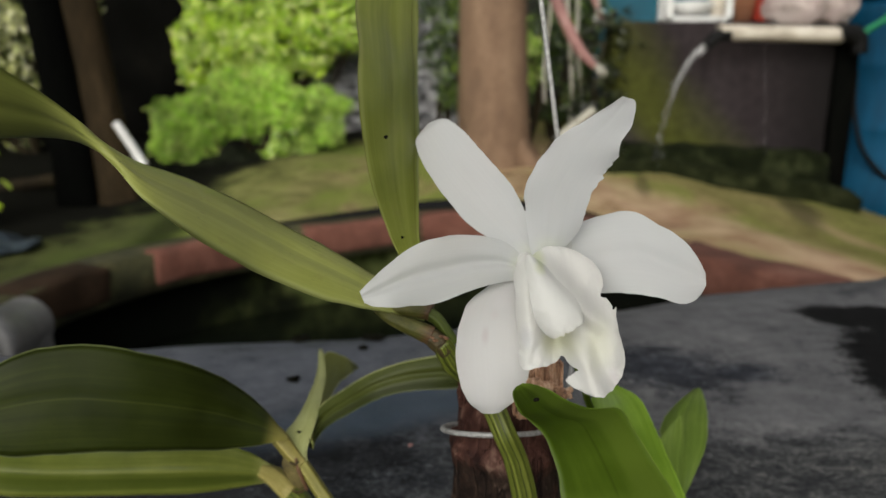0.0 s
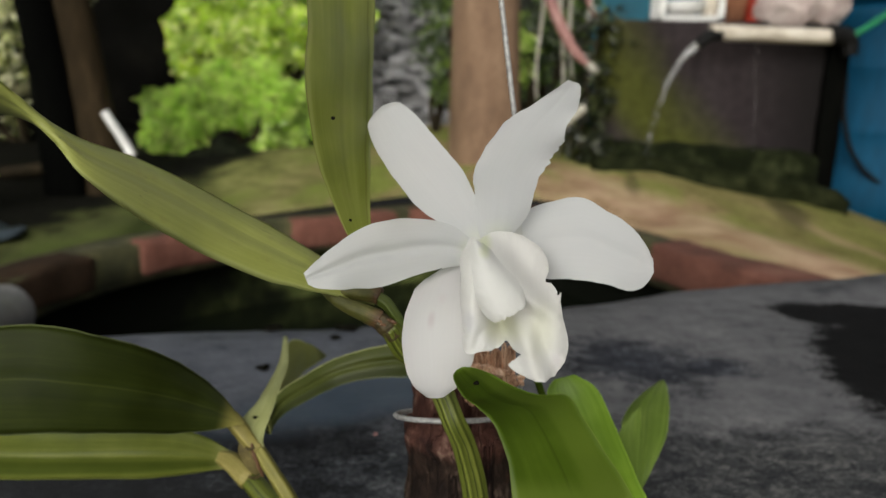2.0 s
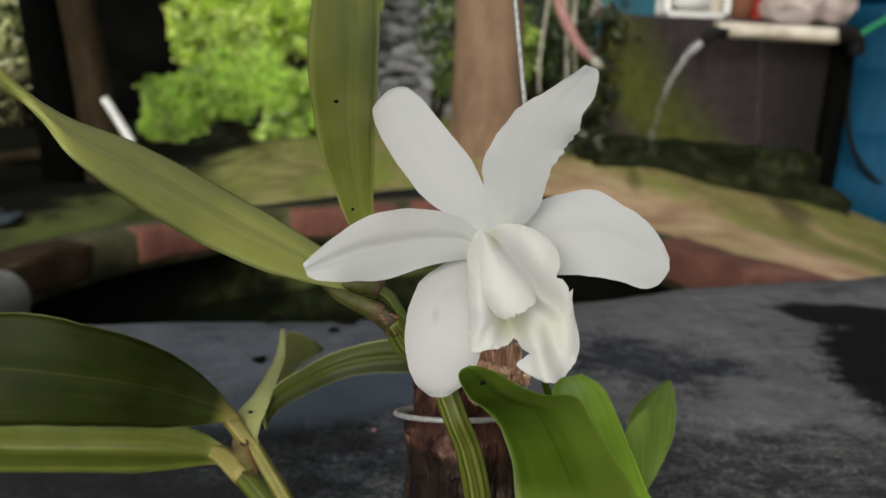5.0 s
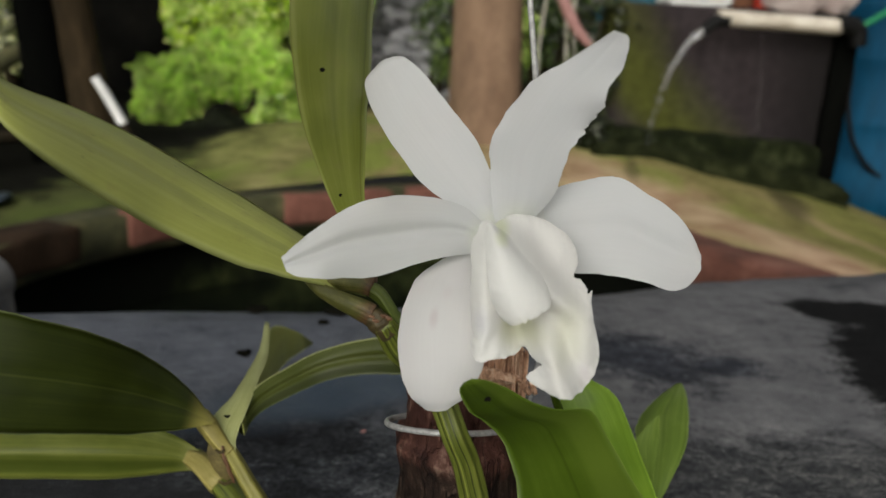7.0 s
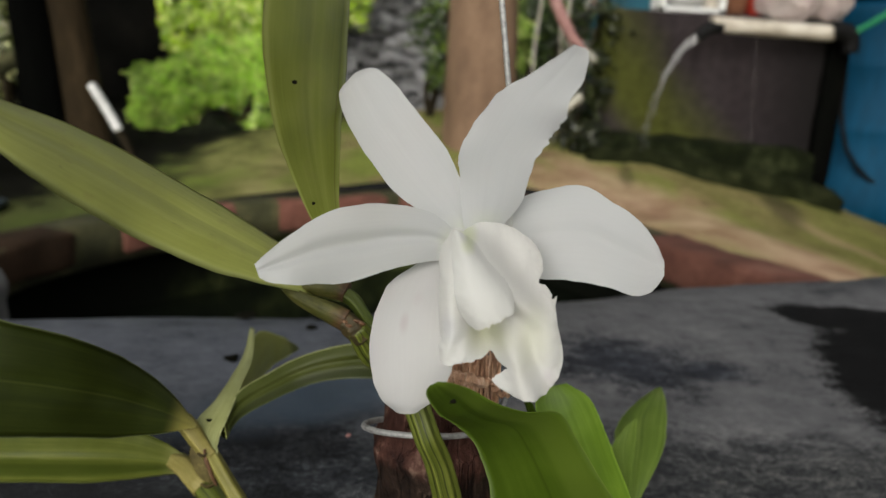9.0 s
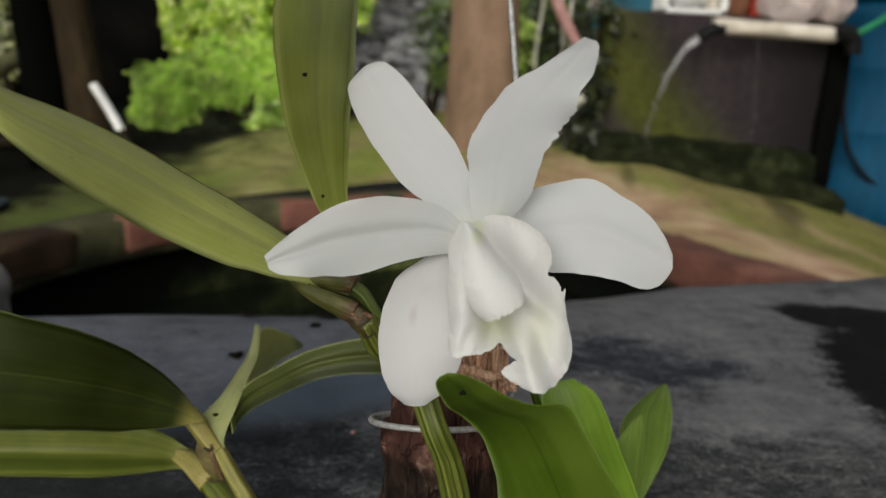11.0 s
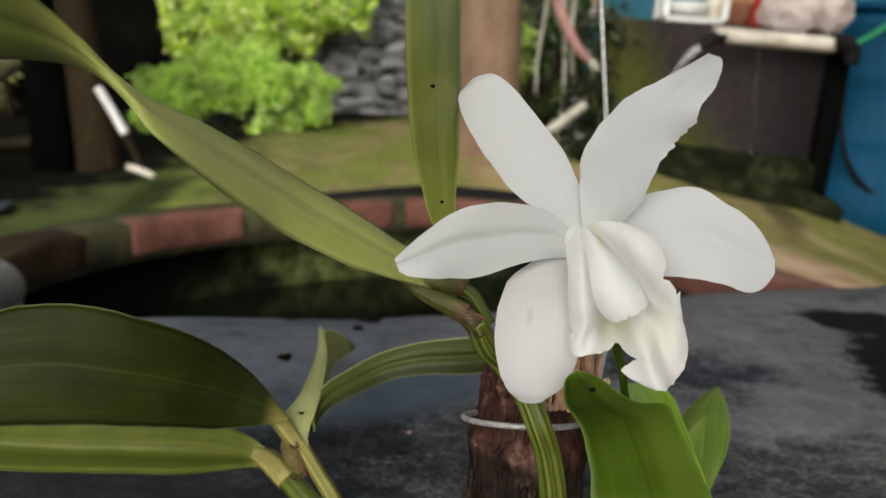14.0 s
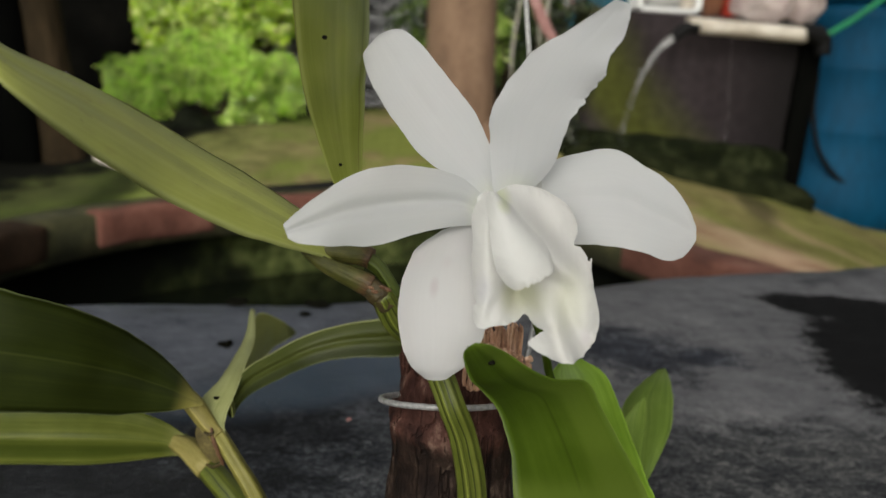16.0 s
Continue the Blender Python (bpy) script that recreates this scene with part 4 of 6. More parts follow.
FOLDED_LEAF = [
    (-0.0289, 0.3518, 0.8515, 0.0012, -0.0008, -0.0002),
    (-0.0302, 0.3535, 0.8555, 0.0034, -0.0018, -0.0006),
    (-0.0331, 0.359, 0.859, 0.0056, -0.003, -0.0014),
    (-0.0299, 0.371, 0.8645, 0.0045, -0.006, 0.0005),
    (-0.0296, 0.3915, 0.8662, 0.0039, -0.0065, 0.0016),
    (-0.0306, 0.415, 0.8664, 0.0031, -0.005, 0.0008),
    (-0.0343, 0.44, 0.8704, 0.0011, 0.0, -0.0005),
]
FOLDED_LEAF_BACK = [
    (-0.0261, 0.361, 0.8584, 0.0005, -0.001, -0.0025),
    (-0.0286, 0.4, 0.8572, 0.0012, 0.0, -0.004),
    (-0.0304, 0.445, 0.8561, 0.0022, 0.005, -0.0114),
    (-0.0263, 0.4725, 0.8473, 0.0014, 0.0025, -0.0074),
    (-0.0219, 0.495, 0.8374, 0.0005, 0.0, -0.0012),
]
BACK_LEAF = [
    (-0.0283, 0.362, 0.8566, 0.0013, 0.0, -0.0018),
    (-0.0236, 0.3725, 0.864, 0.0016, -0.0025, -0.0039),
    (-0.0123, 0.381, 0.8689, 0.0023, -0.003, -0.0042),
    (0.0001, 0.387, 0.8734, 0.0017, -0.003, -0.0052),
    (0.0153, 0.387, 0.8778, 0.0016, -0.003, -0.0061),
    (0.0325, 0.383, 0.8814, 0.001, -0.003, -0.0072),
    (0.0485, 0.375, 0.8863, 0.0009, -0.003, -0.0062),
    (0.0612, 0.3635, 0.8914, 0.0007, -0.0015, -0.004),
]
RIGHT_LEAF = [
    (0.1396, 0.371, 0.8225, 0.002, 0.001, 0.0004),
    (0.1436, 0.3825, 0.8314, 0.0064, -0.0025, 0.0018),
    (0.1478, 0.395, 0.8383, 0.0093, -0.005, 0.003),
    (0.1529, 0.41, 0.8427, 0.0096, -0.005, 0.0038),
    (0.1605, 0.4225, 0.8469, 0.0061, -0.0025, 0.0017),
    (0.1677, 0.4355, 0.8476, 0.0017, -0.0005, 0.0008),
]
FRONT_LEAF = [
    (0.0958, 0.3075, 0.859, 0.0225, 0.0015, -0.0009),
    (0.0912, 0.305, 0.871, 0.0193, 0.0, 0.0007),
    (0.0867, 0.302, 0.8812, 0.0166, -0.001, 0.0018),
    (0.0806, 0.2985, 0.8936, 0.0142, -0.0005, 0.0032),
    (0.0751, 0.2925, 0.9032, 0.0127, 0.0005, 0.0038),
    (0.0674, 0.285, 0.9089, 0.0099, 0.001, 0.0016),
    (0.0612, 0.276, 0.916, 0.0079, 0.001, 0.0012),
    (0.0563, 0.2685, 0.9231, 0.0055, 0.0015, 0.0009),
    (0.0529, 0.2632, 0.928, 0.0031, 0.0008, 0.0009),
    (0.0515, 0.2618, 0.9297, 0.0009, 0.0003, 0.0004),
]
SECOND_LEAF = [
    (0.1233, 0.3375, 0.8258, 0.0161, 0.0025, -0.0),
    (0.1157, 0.3395, 0.8453, 0.0144, 0.0025, -0.0011),
    (0.1095, 0.3435, 0.8617, 0.0128, 0.0015, -0.0003),
    (0.1048, 0.347, 0.8739, 0.0117, 0.001, 0.0004),
    (0.1013, 0.35, 0.8824, 0.0098, -0.0, 0.0012),
    (0.0986, 0.352, 0.8871, 0.0041, 0.0, 0.0011),
]
LONG_LEAF = [
    (0.0253, 0.3096, 0.9361, -0.0008, -0.0031, -0.0033),
    (0.0091, 0.3058, 0.9428, 0.0002, -0.0086, -0.0032),
    (-0.0075, 0.3027, 0.9512, 0.0009, -0.0137, -0.0048),
    (-0.0258, 0.3007, 0.9612, 0.0031, -0.0177, -0.0056),
    (-0.0418, 0.2929, 0.9731, 0.0064, -0.0184, -0.0062),
    (-0.0556, 0.2804, 0.9851, 0.0067, -0.0095, -0.0057),
    (-0.0726, 0.279, 1.0012, -0.0, 0.0075, -0.0069),
    (-0.0974, 0.2773, 1.0089, -0.0065, 0.0103, -0.0123),
]
UPRIGHT_LEAF = [
    (0.0254, 0.3193, 0.9389, 0.0014, -0.0009, 0.0008),
    (0.0195, 0.3139, 0.9559, 0.0037, 0.0014, 0.0012),
    (0.0171, 0.3083, 0.9719, 0.006, 0.0064, 0.0005),
    (0.0155, 0.3066, 0.9847, 0.0075, 0.012, -0.0019),
    (0.0146, 0.309, 0.998, 0.0084, 0.0154, -0.0062),
    (0.0143, 0.3184, 1.0119, 0.0086, 0.0147, -0.0085),
    (0.013, 0.3309, 1.0277, 0.0096, 0.0114, -0.0077),
    (0.0133, 0.343, 1.0446, 0.0095, 0.0067, -0.0052),
]
DARK_LEAF = [
    (-0.0353, 0.3546, 0.8641, 0.0003, -0.0025, 0.0009),
    (-0.0461, 0.3499, 0.8725, -0.0002, -0.007, -0.0056),
    (-0.0574, 0.3397, 0.8826, -0.0015, -0.0084, -0.0108),
    (-0.0691, 0.3271, 0.8921, -0.0033, -0.0075, -0.0142),
    (-0.084, 0.3167, 0.8996, -0.0028, -0.0067, -0.0166),
    (-0.1, 0.3097, 0.9042, -0.0007, -0.007, -0.0177),
    (-0.1167, 0.3015, 0.9051, 0.0009, -0.006, -0.0149),
    (-0.1328, 0.2926, 0.903, 0.001, -0.0019, -0.0066),
]
MAIN_STEM = [
    (0.0270, 0.2985, 0.9330, 0.0022),
    (0.0298, 0.2968, 0.9290, 0.0028),
    (0.0338, 0.3010, 0.9205, 0.0037),
    (0.0392, 0.3050, 0.9140, 0.0038),
    (0.0462, 0.3020, 0.9060, 0.0037),
    (0.0510, 0.2960, 0.8965, 0.0036),
    (0.0548, 0.2980, 0.8863, 0.0038),
    (0.0587, 0.3010, 0.8688, 0.0042),
    (0.0621, 0.3080, 0.8394, 0.0045),
]
SHOOT_STEM = [
    (-0.0385, 0.36, 0.8598, 0.003),
    (-0.0294, 0.353, 0.853, 0.0027),
    (-0.0218, 0.347, 0.845, 0.0028),
    (-0.0136, 0.342, 0.8339, 0.0031),
    (-0.0036, 0.338, 0.8104, 0.0034),
]
SHOOT_BULB = [
    (-0.0513, 0.378, 0.8358, 0.003),
    (-0.043, 0.372, 0.8318, 0.0042),
    (-0.0318, 0.362, 0.8275, 0.0046),
    (-0.0195, 0.352, 0.8191, 0.005),
    (-0.0083, 0.345, 0.802, 0.005),
]
PEDICEL = [
    (0.0905, 0.3200, 0.8800, 0.0016),
    (0.0855, 0.3185, 0.8921, 0.0014),
    (0.0829, 0.3170, 0.8985, 0.0013),
    (0.0785, 0.3120, 0.9120, 0.0014),
    (0.0700, 0.3080, 0.9300, 0.0015),
    (0.0604, 0.3060, 0.9465, 0.0015),
]
WIRE = [
    (0.0639, 0.3545, 1.0636, 0.0010),
    (0.0674, 0.3536, 1.04, 0.0010),
    (0.0718, 0.3525, 1.01, 0.0010),
    (0.0763, 0.3513, 0.98, 0.0010),
    (0.0807, 0.3502, 0.95, 0.0010),
    (0.0844, 0.3492, 0.925, 0.0010),
    (0.0835, 0.3465, 0.910, 0.0010),
    (0.0805, 0.3400, 0.896, 0.0010),
    (0.0760, 0.3310, 0.886, 0.0010),
]
LIP_OUTLINE = [
    (3.0, 3.5), (5.2, 2.8), (8.0, 1.9), (12.1, 1.9), (16.6, 2.8), (21.0, 5.0), (23.2, 8.1), (23.5, 11.4),
    (22.2, 13.7), (24.0, 14.4), (24.6, 15.1), (25.6, 16.5), (25.4, 17.5), (26.1, 17.4), (26.9, 16.8), (26.4, 19.0),
    (26.6, 20.6), (27.0, 23.4), (28.1, 27.7), (28.4, 31.9), (26.9, 35.4), (24.7, 38.0), (23.7, 38.3), (19.1, 38.1),
    (16.4, 38.3), (13.2, 37.6), (11.0, 36.1), (13.3, 34.3), (14.5, 32.7), (13.3, 32.8), (12.1, 32.1), (11.4, 31.1),
    (9.8, 31.9), (8.4, 32.7), (7.0, 32.8), (5.7, 33.1), (3.1, 32.9), (-0.0, 33.8), (-1.7, 33.0), (-2.2, 29.6),
    (-1.4, 28.1), (-2.1, 26.6), (-2.4, 23.0), (-2.8, 18.4), (-2.5, 14.4), (-2.8, 9.4), (-1.6, 6.1), (0.4, 3.2),
]
HOOD_OUTLINE = [
    (0.6, 2.0), (2.0, 2.0), (5.5, 4.6), (8.5, 6.1), (11.1, 8.7), (13.2, 11.5), (14.9, 14.5), (15.0, 17.5),
    (13.0, 18.2), (12.1, 18.7), (11.5, 19.3), (10.9, 19.1), (10.3, 19.9), (9.7, 19.6), (9.0, 20.6), (8.4, 20.4),
    (7.6, 21.3), (6.0, 21.9), (4.0, 20.8), (2.1, 18.3), (0.9, 14.5), (0.2, 9.8), (-0.1, 6.4), (-0.1, 4.1),
]


orchid = empty("orchid", (0.062, 0.31, 0.83))
tagged(orchid, "white flowering orchid with strap leaves growing on a log", "orchid")
tube("stem", MAIN_STEM[1:], M_STEM, orchid, "ribbed yellow-green stem", 70, 56, 0.10, 7)
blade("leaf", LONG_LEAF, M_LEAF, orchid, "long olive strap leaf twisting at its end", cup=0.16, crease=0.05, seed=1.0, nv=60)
blade("leaf", UPRIGHT_LEAF, M_LEAF_UP, orchid, "upright olive strap leaf with dark flecks", cup=0.10, crease=0.03, seed=2.0, nv=60)
blade("leaf", FRONT_LEAF, M_LEAF_FRESH, orchid, "broad fresh green leaf with a bent tip", cup=0.14, crease=0.05, seed=3.0, nv=50, frill=0.02)
blade("leaf", SECOND_LEAF, M_LEAF_BRIGHT, orchid, "bright green young leaf", cup=0.15, seed=4.0)
tube("pedicel", PEDICEL, M_LEAF_FRESH, orchid, "slender green flower stalk", 24, 12)


def sheath(rows, label, flat=1.0):
    return tube("sheath", rows, M_CLASP, orchid, label, 36, 24, 0.05, 5, flat, 0.06)


sheath([(0.0107, 0.3038, 0.9386, 0.0012), (0.0150, 0.3035, 0.9386, 0.0022), (0.0200, 0.3032, 0.9384, 0.0028), (0.0245, 0.3028, 0.9381, 0.0030), (0.0268, 0.3022, 0.9374, 0.0029)], "tan clasping sheath with a torn brown rim")
tube("inner_stem", [(0.0245, 0.3030, 0.9376, 0.0022), (0.0285, 0.3024, 0.9353, 0.0021), (0.0312, 0.3016, 0.9320, 0.0019), (0.0345, 0.3012, 0.9270, 0.0018)], M_NODE, orchid, "dark green ribbed inner stem", 30, 28, 0.12, 5)
sheath([(0.0085, 0.3035, 0.9392, 0.0016), (0.0125, 0.3010, 0.9366, 0.0019), (0.0162, 0.2996, 0.9351, 0.0023), (0.0212, 0.2984, 0.9333, 0.0028), (0.0250, 0.2978, 0.9318, 0.0031), (0.0268, 0.2976, 0.9309, 0.0031)], "olive clasping base of the long leaf", 0.85)
tube("joint", [(0.0250, 0.2984, 0.9316, 0.0027), (0.0276, 0.2976, 0.9299, 0.0029), (0.0288, 0.2974, 0.9288, 0.0031), (0.0298, 0.2974, 0.9277, 0.0029), (0.0318, 0.2978, 0.9250, 0.0026)], M_SHEATH, orchid, "brown swollen stem joint", 34, 24, 0.06, 6, 1.0, 0.10)
for place, size in (((0.0284, 0.2950, 0.9301), 0.0009), ((0.0303, 0.2958, 0.9313), 0.0008), ((0.0316, 0.2962, 0.9305), 0.0009), ((0.0274, 0.2953, 0.9311), 0.0007), ((0.0296, 0.2952, 0.9290), 0.0006)):
    bm = bmesh.new()
    bmesh.ops.create_icosphere(bm, subdivisions=2, radius=size, matrix=Matrix.LocRotScale(place, Euler((0.3, 0.5, 0.4)), (1.5, 0.7, 0.7)))
    roughen(bm, size * 0.25, 700)
    part("bud_scale", bm, M_SCALE, orchid, "small pinkish-brown bud scale")

LIP_HINGE = Vector((0.0549, 0.272, 0.9632))


def lip_base(b):
    """How far the lip stands forward of its hinge plane, in mm, b mm below the apex."""
    return 5 - 29 * math.exp(-b / 18)


def step(x, a, b):
    t = min(1, max(0, (x - a) / (b - a)))
    return t * t * (3 - 2 * t)


def bell(x, c, w):
    return math.exp(-((x - c) / w) ** 2)


def lip_depth(a, b):
    """The spread lip: a raised strip, a hollow throat, a folded right side and a curling tongue."""
    d = lip_base(b)
    d += 2.4 * bell(a, -0.6 + 0.06 * b, 3.0) * step(b, -1, 5) * (1 - step(b, 21, 29))
    d -= 7.5 * bell(a, 9.6, 4.4) * bell(b, 27, 6.0)
    d += 2.2 * bell(a, 19.0, 3.6) * bell(b, 6.0, 6.0) 
    d += 5.0 * bell(a, 13.6 + 0.40 * (b - 24), 3.4) * step(b, 20, 31) + 3.4 * step(b, 32, 40)
    d -= 0.7 * bell(a, 18.2 + 0.40 * (b - 21), 2.0) * step(b, 18, 28)
    d += 2.2 * bell(a, 24.5, 3.0) * bell(b, 29.0, 6.0)
    d += 10.0 * bell(a, 0.3 + 0.95 * b, 5.0) * step(b, 2, 8) * (1 - step(b, 11, 27))
    d -= 0.42 * max(0, 1.0 - a) ** 1.6
    d += 0.5 * math.sin(0.9 * a + 0.5 * b) * bell(a, 1.5, 3.0) * step(b, 22, 28)
    return d


def hood_depth(a, b):
    """The column wrapped by the rolled lip: a blunt cone that melts into the right side."""
    h = -15 + (23.5 * (1 - math.exp(-b / 6.5)) if b > 0 else 3.6 * b) - 0.05 * max(0, b - 19) ** 2
    t = (a - (0.3 + 0.52 * b)) / max(1.2, min(7.3, 0.2 + 0.5 * b))
    h -= 3.8 * t * t if t > 0 else 3.4 * (-t) ** 2.2
    low = lip_depth(a, b) - 0.15
    return h + (low - h) * step(t, 0.72, 1.30)


def outline_sheet(name, outline, depth, cell, material, parent=None, label="", frilled=0.0):
    """A thin sheet filling a smooth outline (mm right and down of the hinge), pushed forward by depth(a, b), its rim finely frilled."""
    rim = []
    pts = np.array(outline)
    n = len(pts)
    for k in range(n):
        a, b, c, d = (pts[(k + q) % n] for q in (-1, 0, 1, 2))
        for f in np.linspace(0, 1, 14, endpoint=False):
            rim.append(0.5 * (2 * b + (c - a) * f * 0.8 + (2 * a - 5 * b + 4 * c - d) * f * f * 0.8 + (3 * b - a - 3 * c + d) * f ** 3 * 0.8 + 0.4 * (c - b) * (3 * f * f - 2 * f ** 3)))
    rim = np.array(rim)
    lo, hi = rim.min(0) - cell, rim.max(0) + cell
    na, nb = int((hi[0] - lo[0]) / cell) + 1, int((hi[1] - lo[1]) / cell) + 1
    A, B = np.meshgrid(lo[0] + cell * np.arange(na), lo[1] + cell * np.arange(nb))
    P = np.stack([A.ravel(), B.ravel()], 1)
    inside = np.zeros(len(P), bool)
    nxt = np.roll(rim, -1, 0)
    for (x0, y0), (x1, y1) in zip(rim, nxt):
        if y0 != y1:
            inside ^= ((P[:, 1] < y0) != (P[:, 1] < y1)) & (P[:, 0] < (x1 - x0) * (P[:, 1] - y0) / (y1 - y0) + x0)
    gap = np.empty(len(P))
    near = np.empty((len(P), 2))
    for k, p in enumerate(P):
        q = ((rim - p) ** 2).sum(1)
        m = int(q.argmin())
        gap[k], near[k] = math.sqrt(q[m]), rim[m]
    cells = []
    for r in range(nb - 1):
        for c in range(na - 1):
            k = r * na + c
            quad = (k, k + na, k + na + 1, k + 1)
            if inside[list(quad)].sum() >= 2:
                cells.append(quad)
    used = sorted({k for q in cells for k in q})
    index = {k: i for i, k in enumerate(used)}
    verts, uvs = [], []
    for k in used:
        a, b = P[k] if inside[k] and gap[k] > cell * 0.35 else near[k]
        e = 0.0 if not inside[k] else gap[k]
        d = depth(a, b) + 0.22 * noise.noise(Vector((a * 0.3, b * 0.3, 1))) + 0.06 * noise.noise(Vector((a, b, 4)))
        d += frilled * math.exp(-e / 1.1) * (noise.noise(Vector((a * 0.5, b * 0.5, 7))) + 0.6 * noise.noise(Vector((a * 1.3, b * 1.3, 2)))) - 0.5 * frilled * math.exp(-e / 0.5)
        verts.append((LIP_HINGE.x + a / 1000, LIP_HINGE.y - d / 1000, LIP_HINGE.z - b / 1000))
        uvs.append((a / 50 + 0.2, b / 50 + 0.1))
    return mesh_object(name, verts, [tuple(index[k] for k in q) for q in cells], material, parent, label, True, uvs)


flower = outline_sheet("flower", HOOD_OUTLINE, hood_depth, 0.34, M_LIP, orchid, "white orchid bloom", 0.5)
outline_sheet("lip", LIP_OUTLINE, lip_depth, 0.36, M_LIP, flower, "ruffled white lip with a cream-green throat", 0.8)
blade("sepal", DORSAL_SEPAL, M_PETAL, flower, cup=0.14, crease=0.02, seed=5.0, wobble=0.0006, sheet=True, nv=70, nu=31)
blade("sepal", LATERAL_SEPAL, M_SEPAL, flower, cup=0.26, crease=0.0, seed=6.0, wobble=0.0009, sheet=True, nv=70, nu=31)
blade("petal", PETAL_UPPER, M_PETAL, flower, cup=0.05, crease=0.02, ruffle=0.07, waves=3.5, seed=7.0, wobble=0.0005, frill=0.07, fine=12.0, nv=140, nu=41, sheet=True,
      notches=((0.415, 0.034, 0.13, 1), (0.385, 0.010, 0.08, 1), (0.465, 0.012, 0.06, 1), (0.51, 0.012, -0.06, 1), (0.345, 0.014, 0.07, 1), (0.30, 0.016, 0.05, 1)))
blade("petal", PETAL_RIGHT, M_PETAL, flower, cup=0.03, crease=0.09, fold=0.24, ruffle=0.07, waves=1.5, seed=8.0, wobble=0.0007, sheet=True, nv=70, nu=31)
blade("petal", PETAL_LEFT, M_PETAL, flower, cup=0.07, crease=0.21, fold=0.22, ruffle=0.12, waves=2, seed=9.0, wobble=0.0007, sheet=True, nv=70, nu=31)

for place in ((0.0705, 0.3040, 0.9589), (0.0573, 0.3020, 0.9538)):
    bm = bmesh.new()
    bmesh.ops.create_icosphere(bm, subdivisions=3, radius=1, matrix=Matrix.LocRotScale(place, None, (0.0032, 0.0012, 0.0036)))
    roughen(bm, 0.0004, 200)
    part("petal_base", bm, M_LIP, flower, "joined bases of the petals")

for place, size in (((0.0140, 0.2945, 0.9952), 0.0011), ((0.0182, 0.2975, 0.9636), 0.0008), ((-0.0298, 0.3530, 0.8679), 0.0014), ((0.0560, 0.2596, 0.9262), 0.0013)):
    bm = bmesh.new()
    bmesh.ops.create_icosphere(bm, subdivisions=2, radius=size * 0.6, matrix=Matrix.LocRotScale(place, None, (1.15, 0.35, 0.85)))
    roughen(bm, size * 0.35, 900)
    part("fleck", bm, M_SPOT, orchid, "dark fleck")

# ---- the young growth beside it ----
shoot = empty("orchid_shoot", (-0.006, 0.341, 0.806))
tagged(shoot, "flowerless orchid shoot with dark and pale leaves", "orchid")
tube("stem", SHOOT_STEM, M_CANE, shoot, "golden ribbed cane", 40, 28, 0.10, 5)
tube("bulb", SHOOT_BULB, M_STEM, shoot, "pale swollen stem base", 40, 20, 0.06, 6, 1.0, 0.1)
blade("leaf", DARK_LEAF, M_LEAF_DARK, shoot, "broad dark green leaf with a pale rim", cup=0.10, crease=0.06, seed=21.0, nv=60)
blade("leaf", PALE_LEAF, M_LEAF_PALE, shoot, "long yellowish green leaf", cup=0.10, crease=-0.30, fold=0.45, seed=22.0)
blade("leaf", FOLDED_LEAF, M_LEAF_YOUNG, shoot, "small pale leaf folded along its keel", cup=0.20, seed=23.0)
blade("leaf", FOLDED_LEAF_BACK, M_LEAF, shoot, "small olive leaf half hidden by its fold", cup=0.10, seed=24.0)
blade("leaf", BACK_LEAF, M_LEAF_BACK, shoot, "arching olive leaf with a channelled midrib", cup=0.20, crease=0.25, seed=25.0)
tube("sheath", [(-0.0415, 0.3575, 0.8655, 0.0034), (-0.0385, 0.3570, 0.8618, 0.0036), (-0.0345, 0.3550, 0.8575, 0.0033), (-0.0310, 0.3530, 0.8545, 0.0029), (-0.0292, 0.3520, 0.8530, 0.0030)], M_STRAW_SHEATH, shoot, "golden dry sheath under the dark leaf", 30, 24, 0.05, 5, 1.0, 0.05)
tube("sheath", [(-0.0530, 0.3760, 0.8362, 0.0034), (-0.0460, 0.3725, 0.8345, 0.0046), (-0.0400, 0.3680, 0.8315, 0.0048), (-0.0375, 0.3665, 0.8300, 0.0049)], M_STRAW_SHEATH, shoot, "golden base of the pale leaf", 30, 24, 0.05, 5, 1.0, 0.05)
blade("bract", [(-0.0362, 0.3540, 0.8570, 0.0012, 0, 0.0006), (-0.0345, 0.3535, 0.8530, 0.0034, 0, 0.0014), (-0.0325, 0.3530, 0.8485, 0.0036, 0, 0.0015), (-0.0308, 0.3525, 0.8440, 0.0026, 0, 0.0012), (-0.0300, 0.3525, 0.8415, 0.0008, 0, 0.0005)], M_BRACT, shoot, "papery brown bract between the canes", cup=0.25, seed=27.0, frill=0.10, nv=24)
tube("bract_rim", [(-0.0312, 0.3500, 0.8572, 0.0004), (-0.0306, 0.3495, 0.8535, 0.0007), (-0.0288, 0.3490, 0.8487, 0.0008), (-0.0274, 0.3490, 0.8440, 0.0006), (-0.0268, 0.3490, 0.8425, 0.0003)], M_SCALE, shoot, "torn pinkish rim of a dry bract", 24, 10, 0.1, 4, 1.0, 0.4)
tube("bract_rim", [(-0.0352, 0.3570, 0.8378, 0.0004), (-0.0325, 0.3540, 0.8388, 0.0007), (-0.0300, 0.3520, 0.8405, 0.0007), (-0.0278, 0.3510, 0.8424, 0.0004)], M_SHEATH, shoot, "torn brown rim of a dry bract", 20, 10, 0.1, 4, 1.0, 0.4)
